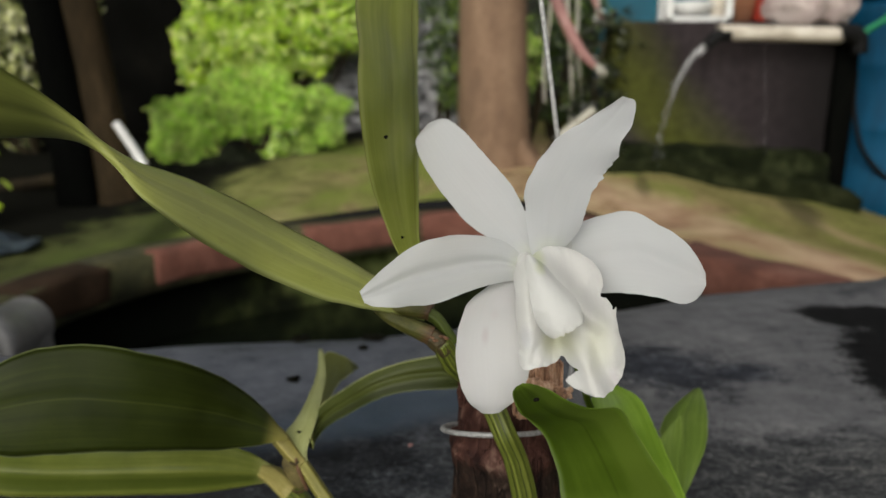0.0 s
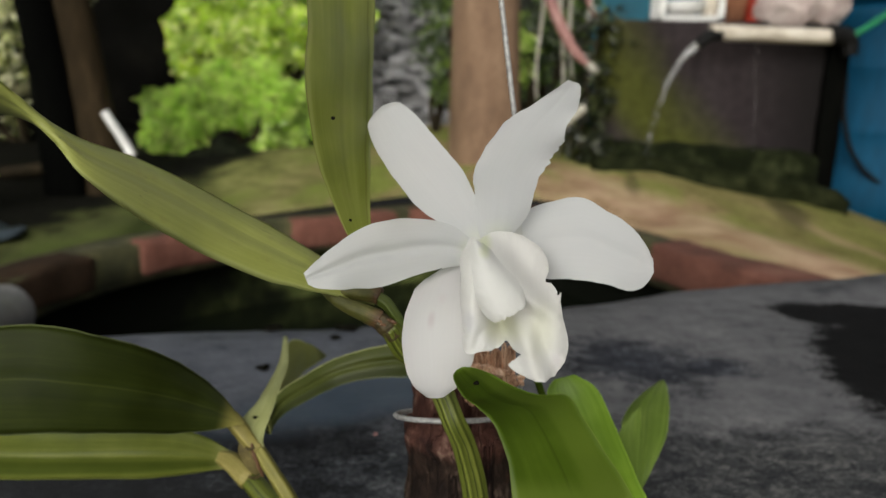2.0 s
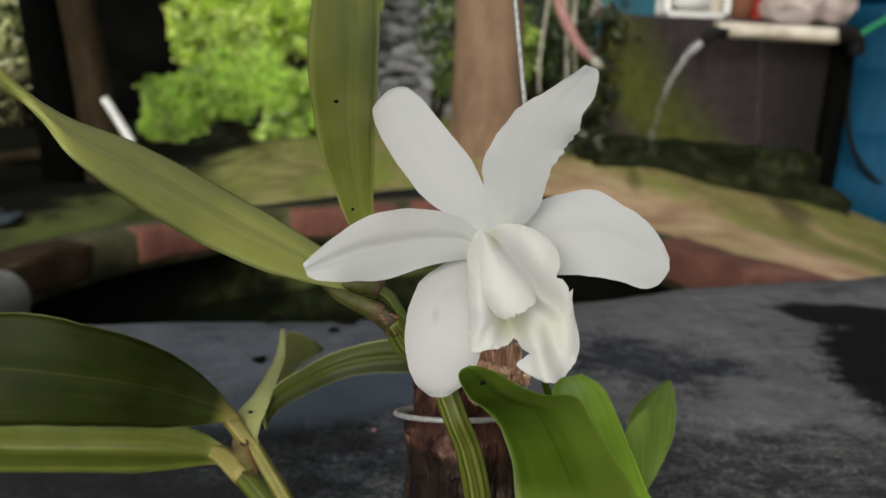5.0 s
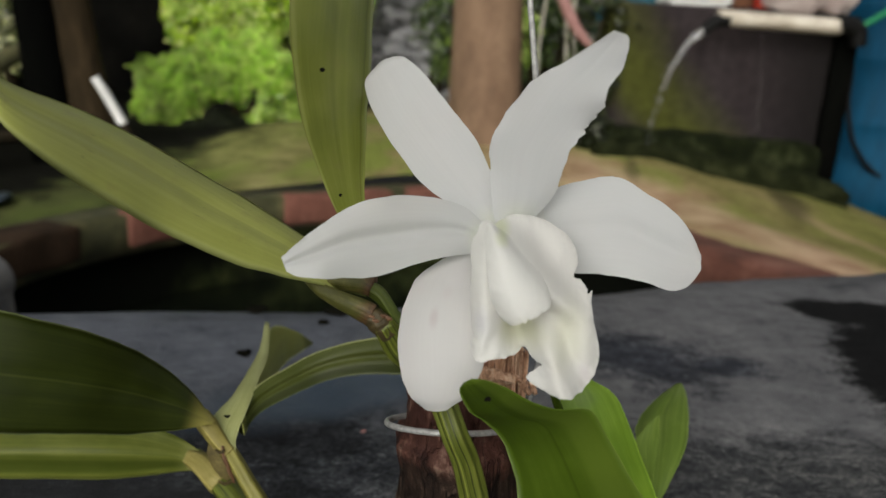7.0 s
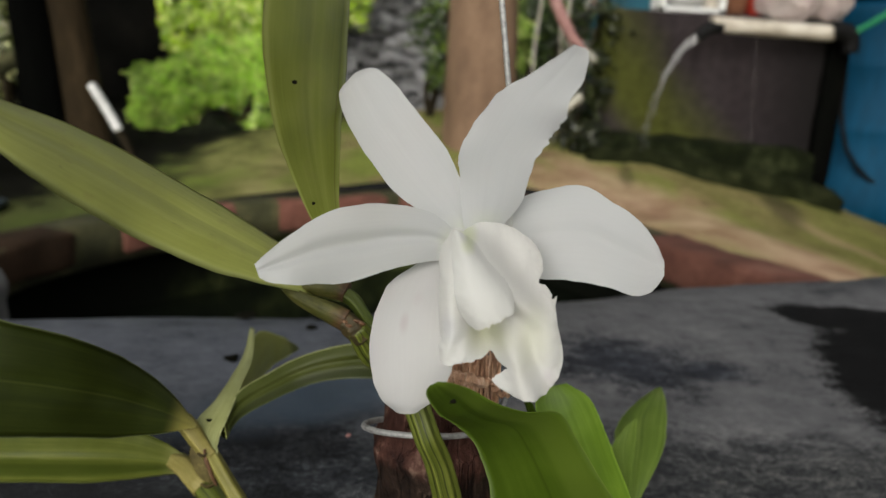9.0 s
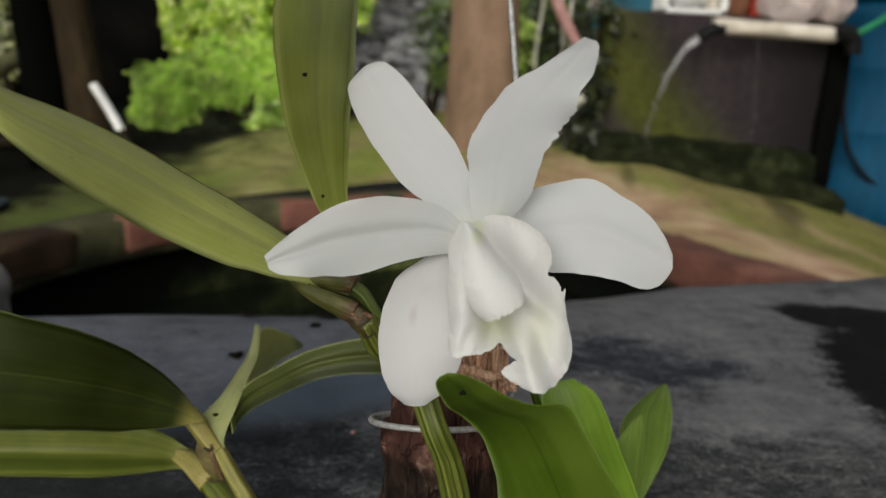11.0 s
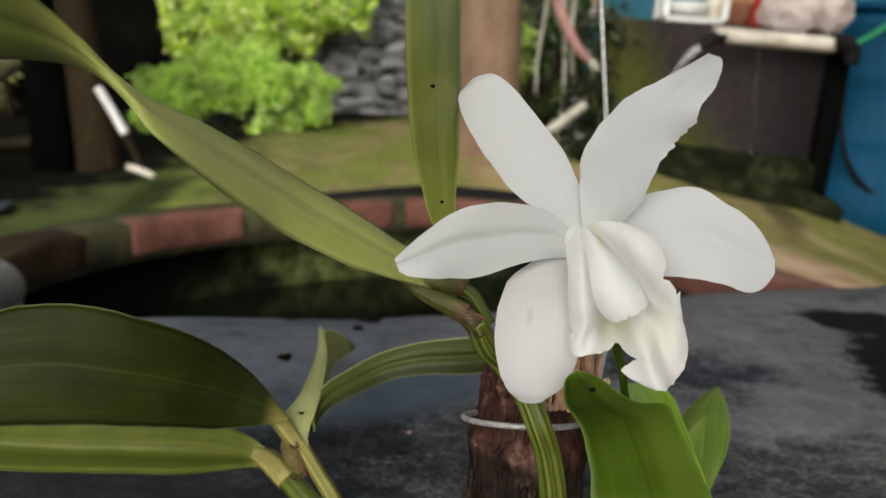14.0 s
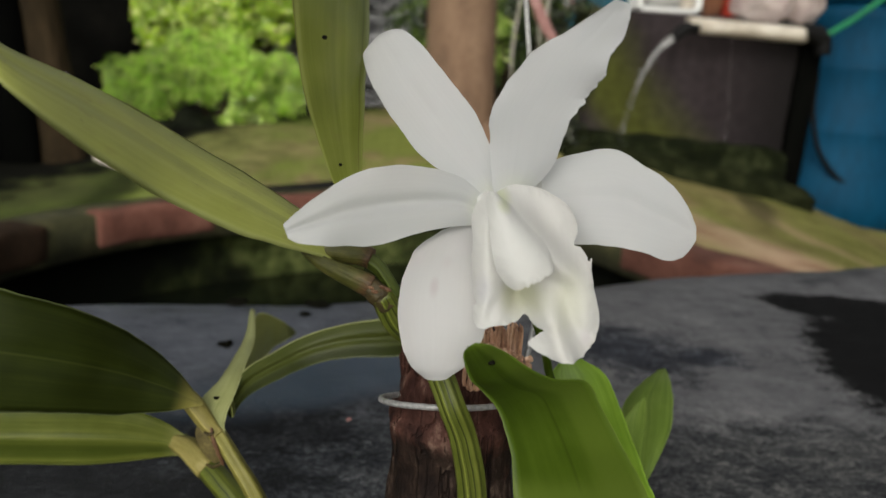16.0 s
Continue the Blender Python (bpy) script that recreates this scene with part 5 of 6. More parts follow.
tube("bract_rim", [(-0.0338, 0.3505, 0.8552, 0.0004), (-0.0318, 0.3492, 0.8550, 0.0006), (-0.0300, 0.3488, 0.8562, 0.0004)], M_SHEATH, shoot, "torn brown rim of a dry bract", 20, 10, 0.1, 4, 1.0, 0.4)

seedling = empty("orchid_seedling", (0.139, 0.369, 0.808))
tagged(seedling, "single-leafed young orchid on the dark ledge", "orchid")
blade("leaf", RIGHT_LEAF, M_LEAF_SMALL, seedling, "small pointed green leaf", cup=0.20, crease=0.08, seed=31.0)
blade("leaf", [(0.1380, 0.377, 0.826, 0.0018, 0, 0.0004), (0.1365, 0.379, 0.838, 0.0040, 0, 0.0010), (0.1362, 0.381, 0.848, 0.0050, 0, 0.0024), (0.1385, 0.382, 0.857, 0.0022, 0, 0.0022)], M_LEAF_SMALL, seedling, "pale leaf behind the pointed one", cup=0.15, seed=33.0)
tube("stem", [(0.1385, 0.3675, 0.806, 0.0030), (0.139, 0.3695, 0.8145, 0.0026), (0.1398, 0.3712, 0.8235, 0.0020)], M_SHEATH, seedling, "", 14, 12)


def build_log():
    """An upright length of log with cracked bark, a stepped neck and a splintered, uneven top."""
    log = empty("log", (0.056, 0.336, 0.802))
    tagged(log, "upright weathered log with reddish bark and splintered top", "log")
    n, verts, faces = 72, [], []
    levels = np.linspace(0.800, 0.901, 46)
    for z in levels:
        for i in range(n):
            a = 2 * math.pi * i / n
            k = min(1, max(0, (z - 0.8735) / 0.006))
            r = 0.0222 - 0.0042 * k * k * (3 - 2 * k) + 0.0012 * math.sin(z * 130)
            r += 0.0020 * noise.noise(Vector((math.cos(a) * 1.6, math.sin(a) * 1.6, z * 45)))
            r += 0.0006 * noise.noise(Vector((math.cos(a) * 7, math.sin(a) * 7, z * 160)))
            crack = abs(noise.noise(Vector((math.cos(a) * 2.6, math.sin(a) * 2.6, z * 6 + 4))))
            r -= 0.0030 * math.exp(-(crack / 0.035) ** 2)
            top = 0.006 * noise.noise(Vector((math.cos(a) * 4, math.sin(a) * 4, 2.0))) if z > 0.8995 else 0
            verts.append((0.0555 + r * math.cos(a), 0.336 + r * math.sin(a), z + top))
    for k in range(len(levels) - 1):
        for i in range(n):
            j = (i + 1) % n
            faces.append((k * n + i, k * n + j, (k + 1) * n + j, (k + 1) * n + i))
    faces.append(tuple(range(n))[::-1])
    faces.append(tuple((len(levels) - 1) * n + i for i in range(n)))
    mesh_object("bark", verts, faces, M_BARK, log)
    rng = random.Random(9)
    shards = [(0.0378 + 0.0013 * k, 0.3285 - 0.0011 * k, rng.uniform(0.0010, 0.0019), rng.uniform(0.899, 0.910) - 0.0006 * k) for k in range(9)]
    shards += [(0.0570 + 0.0009 * k, 0.3175 + rng.uniform(-0.0008, 0.0008), rng.uniform(0.0005, 0.0008), 0.9105 + 0.00012 * k + rng.uniform(-0.0010, 0.0010)) for k in range(12)]
    shards += [(0.0670 + 0.0010 * k, 0.3165 + rng.uniform(-0.0010, 0.0010), rng.uniform(0.00035, 0.0006), 0.9165 + rng.uniform(-0.0035, 0.0015)) for k in range(7)]
    shards += [(0.0580 + 0.0030 * k, 0.3255 + rng.uniform(-0.002, 0.002), rng.uniform(0.0016, 0.0024), 0.909 + rng.uniform(-0.003, 0.007)) for k in range(6)]
    for k, (x, y, w, top) in enumerate(shards):
        bm = bmesh.new()
        limb(bm, [(x, y + 0.0015, 0.8905, w * 0.9), (x + rng.uniform(-0.0008, 0.0008), y, 0.896, w), (x + rng.uniform(-0.0012, 0.0012), y, top - 0.003, w * 0.9), (x + rng.uniform(-0.0015, 0.0015), y, top, w * 0.35)], 12, 6, 0.5)
        part("splinter", bm, M_BARK if k < 9 else M_SPLINTER, log, "", False)
    chunk = bmesh.new()
    limb(chunk, [(0.0570, 0.3155, 0.9070, 0.0010), (0.0595, 0.3145, 0.9070, 0.0019), (0.0640, 0.3140, 0.9062, 0.0021), (0.0695, 0.3140, 0.9047, 0.0012)], 20, 8, 0.6)
    part("wood_chunk", chunk, M_SPLINTER, log, "pale torn chunk of wood", False)
    for k in range(11):
        chip = bmesh.new()
        size = rng.uniform(0.0008, 0.0015)
        place = (0.0690 + 0.0075 * k / 10 + rng.uniform(-0.001, 0.001), 0.3145 + rng.uniform(-0.0015, 0.0015), 0.9060 - 0.0050 * k / 10 + rng.uniform(-0.0012, 0.0012))
        box(chip, (-size, -size * 0.7, -size * 0.6), (size, size * 0.7, size * 0.6), size * 0.2, 1)
        bmesh.ops.transform(chip, matrix=Matrix.LocRotScale(place, Euler((rng.uniform(0, 3), rng.uniform(0, 3), rng.uniform(0, 3))), None), verts=chip.verts)
        part("chip", chip, M_SPLINTER, log, "", False)
    return log


build_log()


def build_hanger():
    """A bent galvanised wire: a ring round the log and a straight shank rising behind the bloom."""
    hanger = empty("wire_hanger", (0.060, 0.33, 0.885))
    tagged(hanger, "galvanised wire ring round the log with a straight shank", "wire hanger")
    rows = []
    for k in range(49):
        a = 2 * math.pi * k / 48
        rows.append((0.0505 + 0.0200 * math.cos(a), 0.325 + 0.0190 * math.sin(a), 0.8835 - 0.0072 * math.sin(a), 0.0010))
    tube("ring", rows, M_WIRE, hanger, "", 140, 10, 0, 1, 1.0, 0.06)
    tube("shank", [*WIRE, (0.0705, 0.3250, 0.8835, 0.0009)], M_WIRE, hanger, "", 60, 10)


build_hanger()

# ---- debris on the ledge ----
for name, place, size, mat, label in (
        ("leaf_scrap", (-0.077, 0.595, 0.8185), (0.0075, 0.0065, 0.0016), M_SPOT, "black rotted leaf scrap on the ledge"),
        ("leaf_scrap", (-0.021, 0.596, 0.8185), (0.009, 0.006, 0.0016), M_SPOT, "black rotted leaf scrap on the ledge"),
        ("leaf_scrap", (-0.068, 0.524, 0.8165), (0.0045, 0.0045, 0.0014), M_SPOT, "black rotted leaf scrap on the ledge"),
        ("leaf_scrap", (-0.027, 0.574, 0.8185), (0.004, 0.004, 0.0012), M_SPOT, "black rotted leaf scrap on the ledge"),
        ("pebble", (0.012, 0.449, 0.8085), (0.0012, 0.0012, 0.0010), M_ROOT, "tiny pinkish pebble on the ledge")):
    bm = bmesh.new()
    bmesh.ops.create_icosphere(bm, subdivisions=3, radius=1, matrix=Matrix.LocRotScale(place, None, size))
    roughen(bm, size[2] * 0.9, 220, place[0] * 50)
    tagged(part(name, bm, mat), label, name.replace("_", " "))


# ---- garden things ----
def leaf_cloud(clumps, count, size, rng, droop=0.3, slim=0.32, grain=0.30):
    """Sprays of small folded leaves on the shells of uneven clumps, with holes that show the shaded inside."""
    verts, faces = [], []
    weights = [c[3] ** 2 for c in clumps]

    def leaf(p, face, t, s):
        t = (t - face * t.dot(face)).normalized()
        side = t.cross(face).normalized()
        b = len(verts)
        verts.extend([p, p + t * s * 0.5 + side * s * slim + face * s * 0.12, p + t * s, p + t * s * 0.5 - side * s * slim + face * s * 0.12, p + t * s * 0.5 - face * s * 0.03])
        faces.extend([(b, b + 1, b + 4), (b + 1, b + 2, b + 4), (b + 2, b + 3, b + 4), (b + 3, b, b + 4)])

    def jitter(k):
        return Vector((rng.gauss(0, k), rng.gauss(0, k), rng.gauss(0, k)))

    made = 0
    while made < count:
        cx, cy, cz, r = rng.choices(clumps, weights)[0]
        c = Vector((cx, cy, cz))
        d = jitter(1).normalized()
        lump = noise.noise(d * 2.6 + c * 5)
        if rng.random() < 0.10:
            leaf(c + d * r * rng.uniform(0.2, 0.6), jitter(1).normalized(), jitter(1) + d, size * rng.uniform(0.8, 1.3))
            made += 1
            continue
        p = c + d * r * (0.72 + 0.30 * rng.random() + 0.42 * lump)
        if noise.noise(p * (grain / size)) + 0.4 * noise.noise(p * (0.11 / size)) < -0.10:
            continue
        aim = (d * 0.8 + Vector((-0.05, -0.95, 0.80)) + jitter(0.30)).normalized()
        for _ in range(rng.randint(4, 8)):
            q = jitter(1)
            q = (q - aim * q.dot(aim)).normalized()
            s = size * rng.uniform(0.6, 1.35)
            leaf(p + q * size * 0.25 + jitter(size * 0.35), (aim + jitter(0.50)).normalized(), q + Vector((0, 0, -droop)), s)
            made += 1
    return verts, faces


def build_shrub(name, label, base, clumps, count, size, mat, seed, slim=0.32, grain=0.30):
    rng = random.Random(seed)
    shrub = empty(name, base)
    tagged(shrub, label, "shrub")
    for c in clumps[:8]:
        bm = bmesh.new()
        m = [(a + b) / 2 + rng.uniform(-0.06, 0.06) for a, b in zip(base, c[:3])]
        limb(bm, [(*base, 0.018), (*m, 0.013), (*c[:3], 0.006)])
        part("stem", bm, M_POST, shrub)
    v, f = leaf_cloud(clumps, count, size, rng, 0.3, slim, grain)
    mesh_object("crown", v, f, mat, shrub, "", False)
    return shrub


rng = random.Random(21)
lime = [(-1.35, 4.4, 1.25, 0.145), (-1.13, 4.4, 1.20, 0.168), (-0.87, 4.4, 1.25, 0.187), (-0.62, 4.4, 1.30, 0.177), (-0.44, 4.4, 1.28, 0.136), (-0.94, 4.4, 1.06, 0.137), (-1.18, 4.4, 1.03, 0.137),
        (-0.68, 4.4, 1.13, 0.111), (-1.37, 4.4, 1.07, 0.11), (-1.19, 4.4, 1.5, 0.222), (-0.81, 4.4, 1.57, 0.253), (-0.46, 4.4, 1.55, 0.191), (-1.0, 4.5, 1.80, 0.25), (-0.65, 4.5, 1.85, 0.25)]
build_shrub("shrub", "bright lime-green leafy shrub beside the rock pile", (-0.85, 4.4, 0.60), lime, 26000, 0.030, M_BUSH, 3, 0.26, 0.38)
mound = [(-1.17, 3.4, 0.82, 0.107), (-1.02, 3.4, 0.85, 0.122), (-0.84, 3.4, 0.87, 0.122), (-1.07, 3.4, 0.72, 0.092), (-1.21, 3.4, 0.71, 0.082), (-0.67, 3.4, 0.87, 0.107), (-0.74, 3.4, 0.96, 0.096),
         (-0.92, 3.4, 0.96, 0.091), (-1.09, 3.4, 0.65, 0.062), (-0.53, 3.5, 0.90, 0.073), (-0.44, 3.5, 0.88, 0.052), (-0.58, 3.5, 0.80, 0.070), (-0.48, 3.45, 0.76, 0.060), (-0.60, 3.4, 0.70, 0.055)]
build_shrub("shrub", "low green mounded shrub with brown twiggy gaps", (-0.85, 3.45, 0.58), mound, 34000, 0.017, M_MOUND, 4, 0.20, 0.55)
build_shrub("shrub", "small bright green plant beside the dark boulders", (-0.64, 3.3, 0.58), [(-0.67, 3.3, 0.70, 0.065), (-0.58, 3.3, 0.69, 0.047), (-0.73, 3.3, 0.67, 0.04)], 900, 0.03, M_PLANT, 14)
build_shrub("shrub", "dark green rounded shrub behind the tree trunk", (0.05, 4.0, 0.66), [(0.10, 4.0, 1.16, 0.15), (0.10, 4.05, 1.38, 0.14), (0.13, 3.95, 0.98, 0.12)], 1500, 0.04, M_SHRUB, 5)
build_shrub("shrub", "small deep green shrub beside the wall", (0.62, 3.9, 0.65), [(0.55, 3.9, 1.22, 0.16), (0.62, 4.0, 0.98, 0.2), (0.85, 4.0, 1.1, 0.24), (0.72, 4.0, 1.5, 0.25)], 1700, 0.045, M_SHRUB, 6)
build_shrub("shrub", "small bright fern tuft behind the trunk", (0.47, 3.7, 0.66), [(0.47, 3.7, 1.12, 0.06), (0.46, 3.7, 1.22, 0.06), (0.48, 3.72, 1.02, 0.05)], 260, 0.035, M_PLANT, 15)
build_shrub("creeper", "dark creeper smothering the end of the wall", (0.66, 2.9, 0.62), [(0.66, 2.88, 0.76, 0.09), (0.64, 2.92, 0.95, 0.10), (0.67, 2.94, 1.14, 0.09), (0.60, 2.95, 0.84, 0.09)], 900, 0.035, M_CREEPER, 12)
build_shrub("shrub", "sparse yellowing shrub near the dark post", (-2.1, 3.9, 0.55), [(-2.05, 3.9, 1.10, 0.24), (-2.3, 3.9, 0.9, 0.25), (-2.0, 4.0, 1.45, 0.3), (-2.45, 3.9, 1.3, 0.3)], 4200, 0.04, M_HEDGE, 7)
build_shrub("shrub", "low pale green plant by the pond rim", (-1.42, 2.2, 0.55), [(-1.42, 2.2, 0.72, 0.10), (-1.5, 2.25, 0.62, 0.10), (-1.5, 2.2, 0.85, 0.08)], 260, 0.05, M_BUSH, 8)


def build_trunk(name, label, rows, mat, seed, flare):
    tree = empty(name, rows[0][:3])
    tagged(tree, label, "tree trunk")
    s = spline(rows, 60)
    n, verts, faces = 36, [], []
    for j, (x, y, z, r) in enumerate(s):
        low = max(0, 1 - (z - s[0, 2]) / 0.25)
        for i in range(n):
            a = 2 * math.pi * i / n
            k = 1 + 0.05 * noise.noise(Vector((math.cos(a) * 1.5 + seed, math.sin(a) * 1.5, z * 4))) + 0.02 * noise.noise(Vector((math.cos(a) * 6, math.sin(a) * 6 + seed, z * 14)))
            k += flare * low * low * (1 + 0.5 * math.sin(5 * a + seed))
            verts.append((x + r * k * math.cos(a), y + r * k * math.sin(a), z))
    for j in range(len(s) - 1):
        for i in range(n):
            q = (i + 1) % n
            faces.append((j * n + i, j * n + q, (j + 1) * n + q, (j + 1) * n + i))
    faces.append(tuple((len(s) - 1) * n + i for i in range(n)))
    mesh_object("trunk", verts, faces, mat, tree)
    return tree


tree = build_trunk("tree", "smooth pinkish-brown tree trunk on the soil bank", [(0.255, 3.0, 0.60, 0.150), (0.250, 3.0, 0.80, 0.146), (0.245, 3.0, 1.2, 0.133), (0.255, 3.02, 1.9, 0.125), (0.28, 3.05, 3.2, 0.11)], M_TRUNK, 1.0, 0.07)
for k, a in enumerate((5.6, 0.3)):
    bm = bmesh.new()
    limb(bm, [(0.255 + 0.08 * math.cos(a), 3.0 + 0.08 * math.sin(a), 0.80, 0.045), (0.255 + 0.15 * math.cos(a), 3.0 + 0.15 * math.sin(a), 0.69, 0.042), (0.255 + 0.24 * math.cos(a), 3.0 + 0.24 * math.sin(a), 0.64, 0.028), (0.255 + 0.36 * math.cos(a), 3.0 + 0.36 * math.sin(a), 0.615, 0.010)], 18, 12, 0.2)
    part("root", bm, M_TRUNK, tree)
build_trunk("post", "brown leaning wooden post by the pond", [(-1.115, 2.62, 0.50, 0.072), (-1.125, 2.62, 0.70, 0.070), (-1.165, 2.62, 1.13, 0.062), (-1.24, 2.62, 1.9, 0.058), (-1.32, 2.62, 2.8, 0.055)], M_POST_BROWN, 3.0, 0.25)
# second post, coloured near-black as the shaded half of the brown post
build_trunk("post", "near-black post standing in for the shaded side of the brown one", [(-1.235, 2.58, 0.50, 0.075), (-1.235, 2.58, 0.70, 0.073), (-1.262, 2.58, 1.13, 0.066), (-1.36, 2.58, 1.9, 0.062), (-1.44, 2.58, 2.8, 0.06)], M_SHADE_BLACK, 5.0, 0.15)


def build_rock_pile():
    """A stacked bank of wet, layered stones."""
    pile = empty("rock_pile", (-0.2, 4.6, 0.62))
    tagged(pile, "bank of wet grey layered stones", "rock pile")
    rng = random.Random(17)
    shapes = []
    for k in range(7):
        bm = bmesh.new()
        bmesh.ops.create_icosphere(bm, subdivisions=2, radius=1)
        for v in bm.verts:
            v.co *= 1 + 0.35 * noise.noise(v.co * 1.3 + Vector((k * 9, 0, 0)))
            v.co.z = max(-0.62, min(0.62, v.co.z))
        me = bpy.data.meshes.new("stone")
        bm.to_mesh(me)
        bm.free()
        me.materials.append(M_ROCK)
        shapes.append(me)
    z = 0.50
    row = 0
    while z < 1.72:
        h = rng.uniform(0.038, 0.062)
        x = -0.86 + rng.uniform(0, 0.08)
        while x < 0.28:
            w = rng.uniform(0.06, 0.135)
            ob = new("stone", rng.choice(shapes))
            ob.parent = pile
            ob.matrix_parent_inverse = pile.matrix_basis.inverted()
            ob.matrix_basis = Matrix.LocRotScale((x + w / 2, 4.60 + 0.010 * row + rng.uniform(-0.05, 0.05), z + rng.uniform(-0.01, 0.01)), Euler((rng.uniform(-0.3, 0.3), rng.uniform(-0.2, 0.2), rng.uniform(0, 6.28))), (w * 0.60, 0.10, h * 0.80))
            x += w * 0.98
        z += h
        row += 1
    # near-black backing that puts the shade between the stones into colour
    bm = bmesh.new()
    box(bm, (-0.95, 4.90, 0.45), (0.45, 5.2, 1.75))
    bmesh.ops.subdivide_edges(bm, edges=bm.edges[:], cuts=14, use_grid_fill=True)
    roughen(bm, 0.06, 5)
    part("earth_core", bm, M_DEEP_SHADE, pile, "near-black core standing in for shade between the stones")


build_rock_pile()


def build_boulders():
    for x, y, s in ((-0.86, 3.24, 0.13), (-0.76, 3.28, 0.10), (-0.98, 3.24, 0.085), (-1.10, 3.22, 0.07), (-0.50, 3.34, 0.06)):
        bm = bmesh.new()
        bmesh.ops.create_icosphere(bm, subdivisions=4, radius=1, matrix=Matrix.LocRotScale((x, y, 0.58 + s * 0.3), None, (s * 1.25, s, s * 0.72)))
        roughen(bm, 0.05, 7, x * 9)
        roughen(bm, 0.015, 25, x * 5)
        tagged(part("boulder", bm, M_BOULDER), "dark mossy boulder at the foot of the shrubs", "boulder", "boulders under the shrub")


build_boulders()


def build_shade_shed():
    """An added board lean-to, open to the front, its near-black colour standing in for deep shade."""
    shed = empty("shed", (-1.85, 4.7, 0.5))
    tagged(shed, "added open-fronted board shed, near-black to stand in for deep shade", "shed")
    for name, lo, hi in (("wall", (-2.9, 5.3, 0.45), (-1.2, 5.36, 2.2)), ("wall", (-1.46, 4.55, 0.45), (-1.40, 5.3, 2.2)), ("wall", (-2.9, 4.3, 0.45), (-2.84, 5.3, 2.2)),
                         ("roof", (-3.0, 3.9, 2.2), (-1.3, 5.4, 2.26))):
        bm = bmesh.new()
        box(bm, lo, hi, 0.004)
        part(name, bm, M_DEEP_SHADE, shed)


build_shade_shed()


def build_pipe():
    pipe = empty("water_pipe", (1.28, 2.82, 1.17))
    tagged(pipe, "weathered white water pipe resting over the wall", "pipe")
    tube("tube", [(1.050, 2.79, 1.158, 0.028), (1.15, 2.80, 1.156, 0.028), (1.30, 2.81, 1.152, 0.028), (1.512, 2.825, 1.147, 0.028)], M_CREAM, pipe, "", 24, 24, caps=True)
    tube("spout", [(1.085, 2.788, 1.150, 0.024), (1.045, 2.78, 1.143, 0.024), (1.015, 2.775, 1.125, 0.022), (1.000, 2.772, 1.108, 0.019)], M_BLACK, pipe, "black rubber spout", 24, 20)
    tube("elbow", [(1.50, 2.823, 1.160, 0.033), (1.55, 2.828, 1.152, 0.034), (1.585, 2.83, 1.130, 0.031), (1.595, 2.83, 1.08, 0.027)], M_BLACK, pipe, "black elbow joint", 24, 20)
    path = spline([(0.995, 2.772, 1.105), (0.950, 2.76, 1.070), (0.905, 2.745, 1.000), (0.865, 2.73, 0.905), (0.835, 2.715, 0.80), (0.815, 2.705, 0.64)], 80)
    jet = empty("water_jet", (0.995, 2.772, 1.105))
    tagged(jet, "thin clear jet of water breaking into drops below the spout", "water jet")
    bm = bmesh.new()
    limb(bm, [(*path[0], 0.012), (*path[8], 0.012), (*path[16], 0.009), (*path[24], 0.006), (*path[34], 0.003), (*path[44], 0.0012)], 60, 14, 1.1)
    part("stream", bm, M_JET, jet)
    rng = random.Random(5)
    bead = bmesh.new()
    bmesh.ops.create_icosphere(bead, subdivisions=2, radius=1)
    shape = part("drop", bead, M_JET, jet)
    shape.matrix_basis = Matrix.LocRotScale(path[9], None, (0.002, 0.002, 0.005))
    for k, p in enumerate(path[10:]):
        spread = 0.004 + 0.00012 * k
        for _ in range(3 if k < 30 else 2):
            drop = shape.copy()
            scene.collection.objects.link(drop)
            r = rng.choice((0.0012, 0.0018, 0.0022, 0.003, 0.0045)) * (1.15 - 0.006 * k)
            drop.matrix_basis = Matrix.LocRotScale(Vector(p) + Vector((rng.gauss(0, spread), rng.gauss(0, spread), rng.gauss(0, 0.006))), Euler((0, 0.35, 0)), (r * 0.7, r * 0.7, r * 2.2))


build_pipe()
bm = bmesh.new()
limb(bm, [(1.225, 2.80, 1.138, 0.0006), (1.235, 2.80, 1.00, 0.0003), (1.25, 2.80, 0.86, 0.0003), (1.262, 2.80, 0.70, 0.0003)], 40, 8, 0.8)
tagged(part("water_trickle", bm, M_JET), "thin trickle dripping from the underside of the pipe", "water trickle")


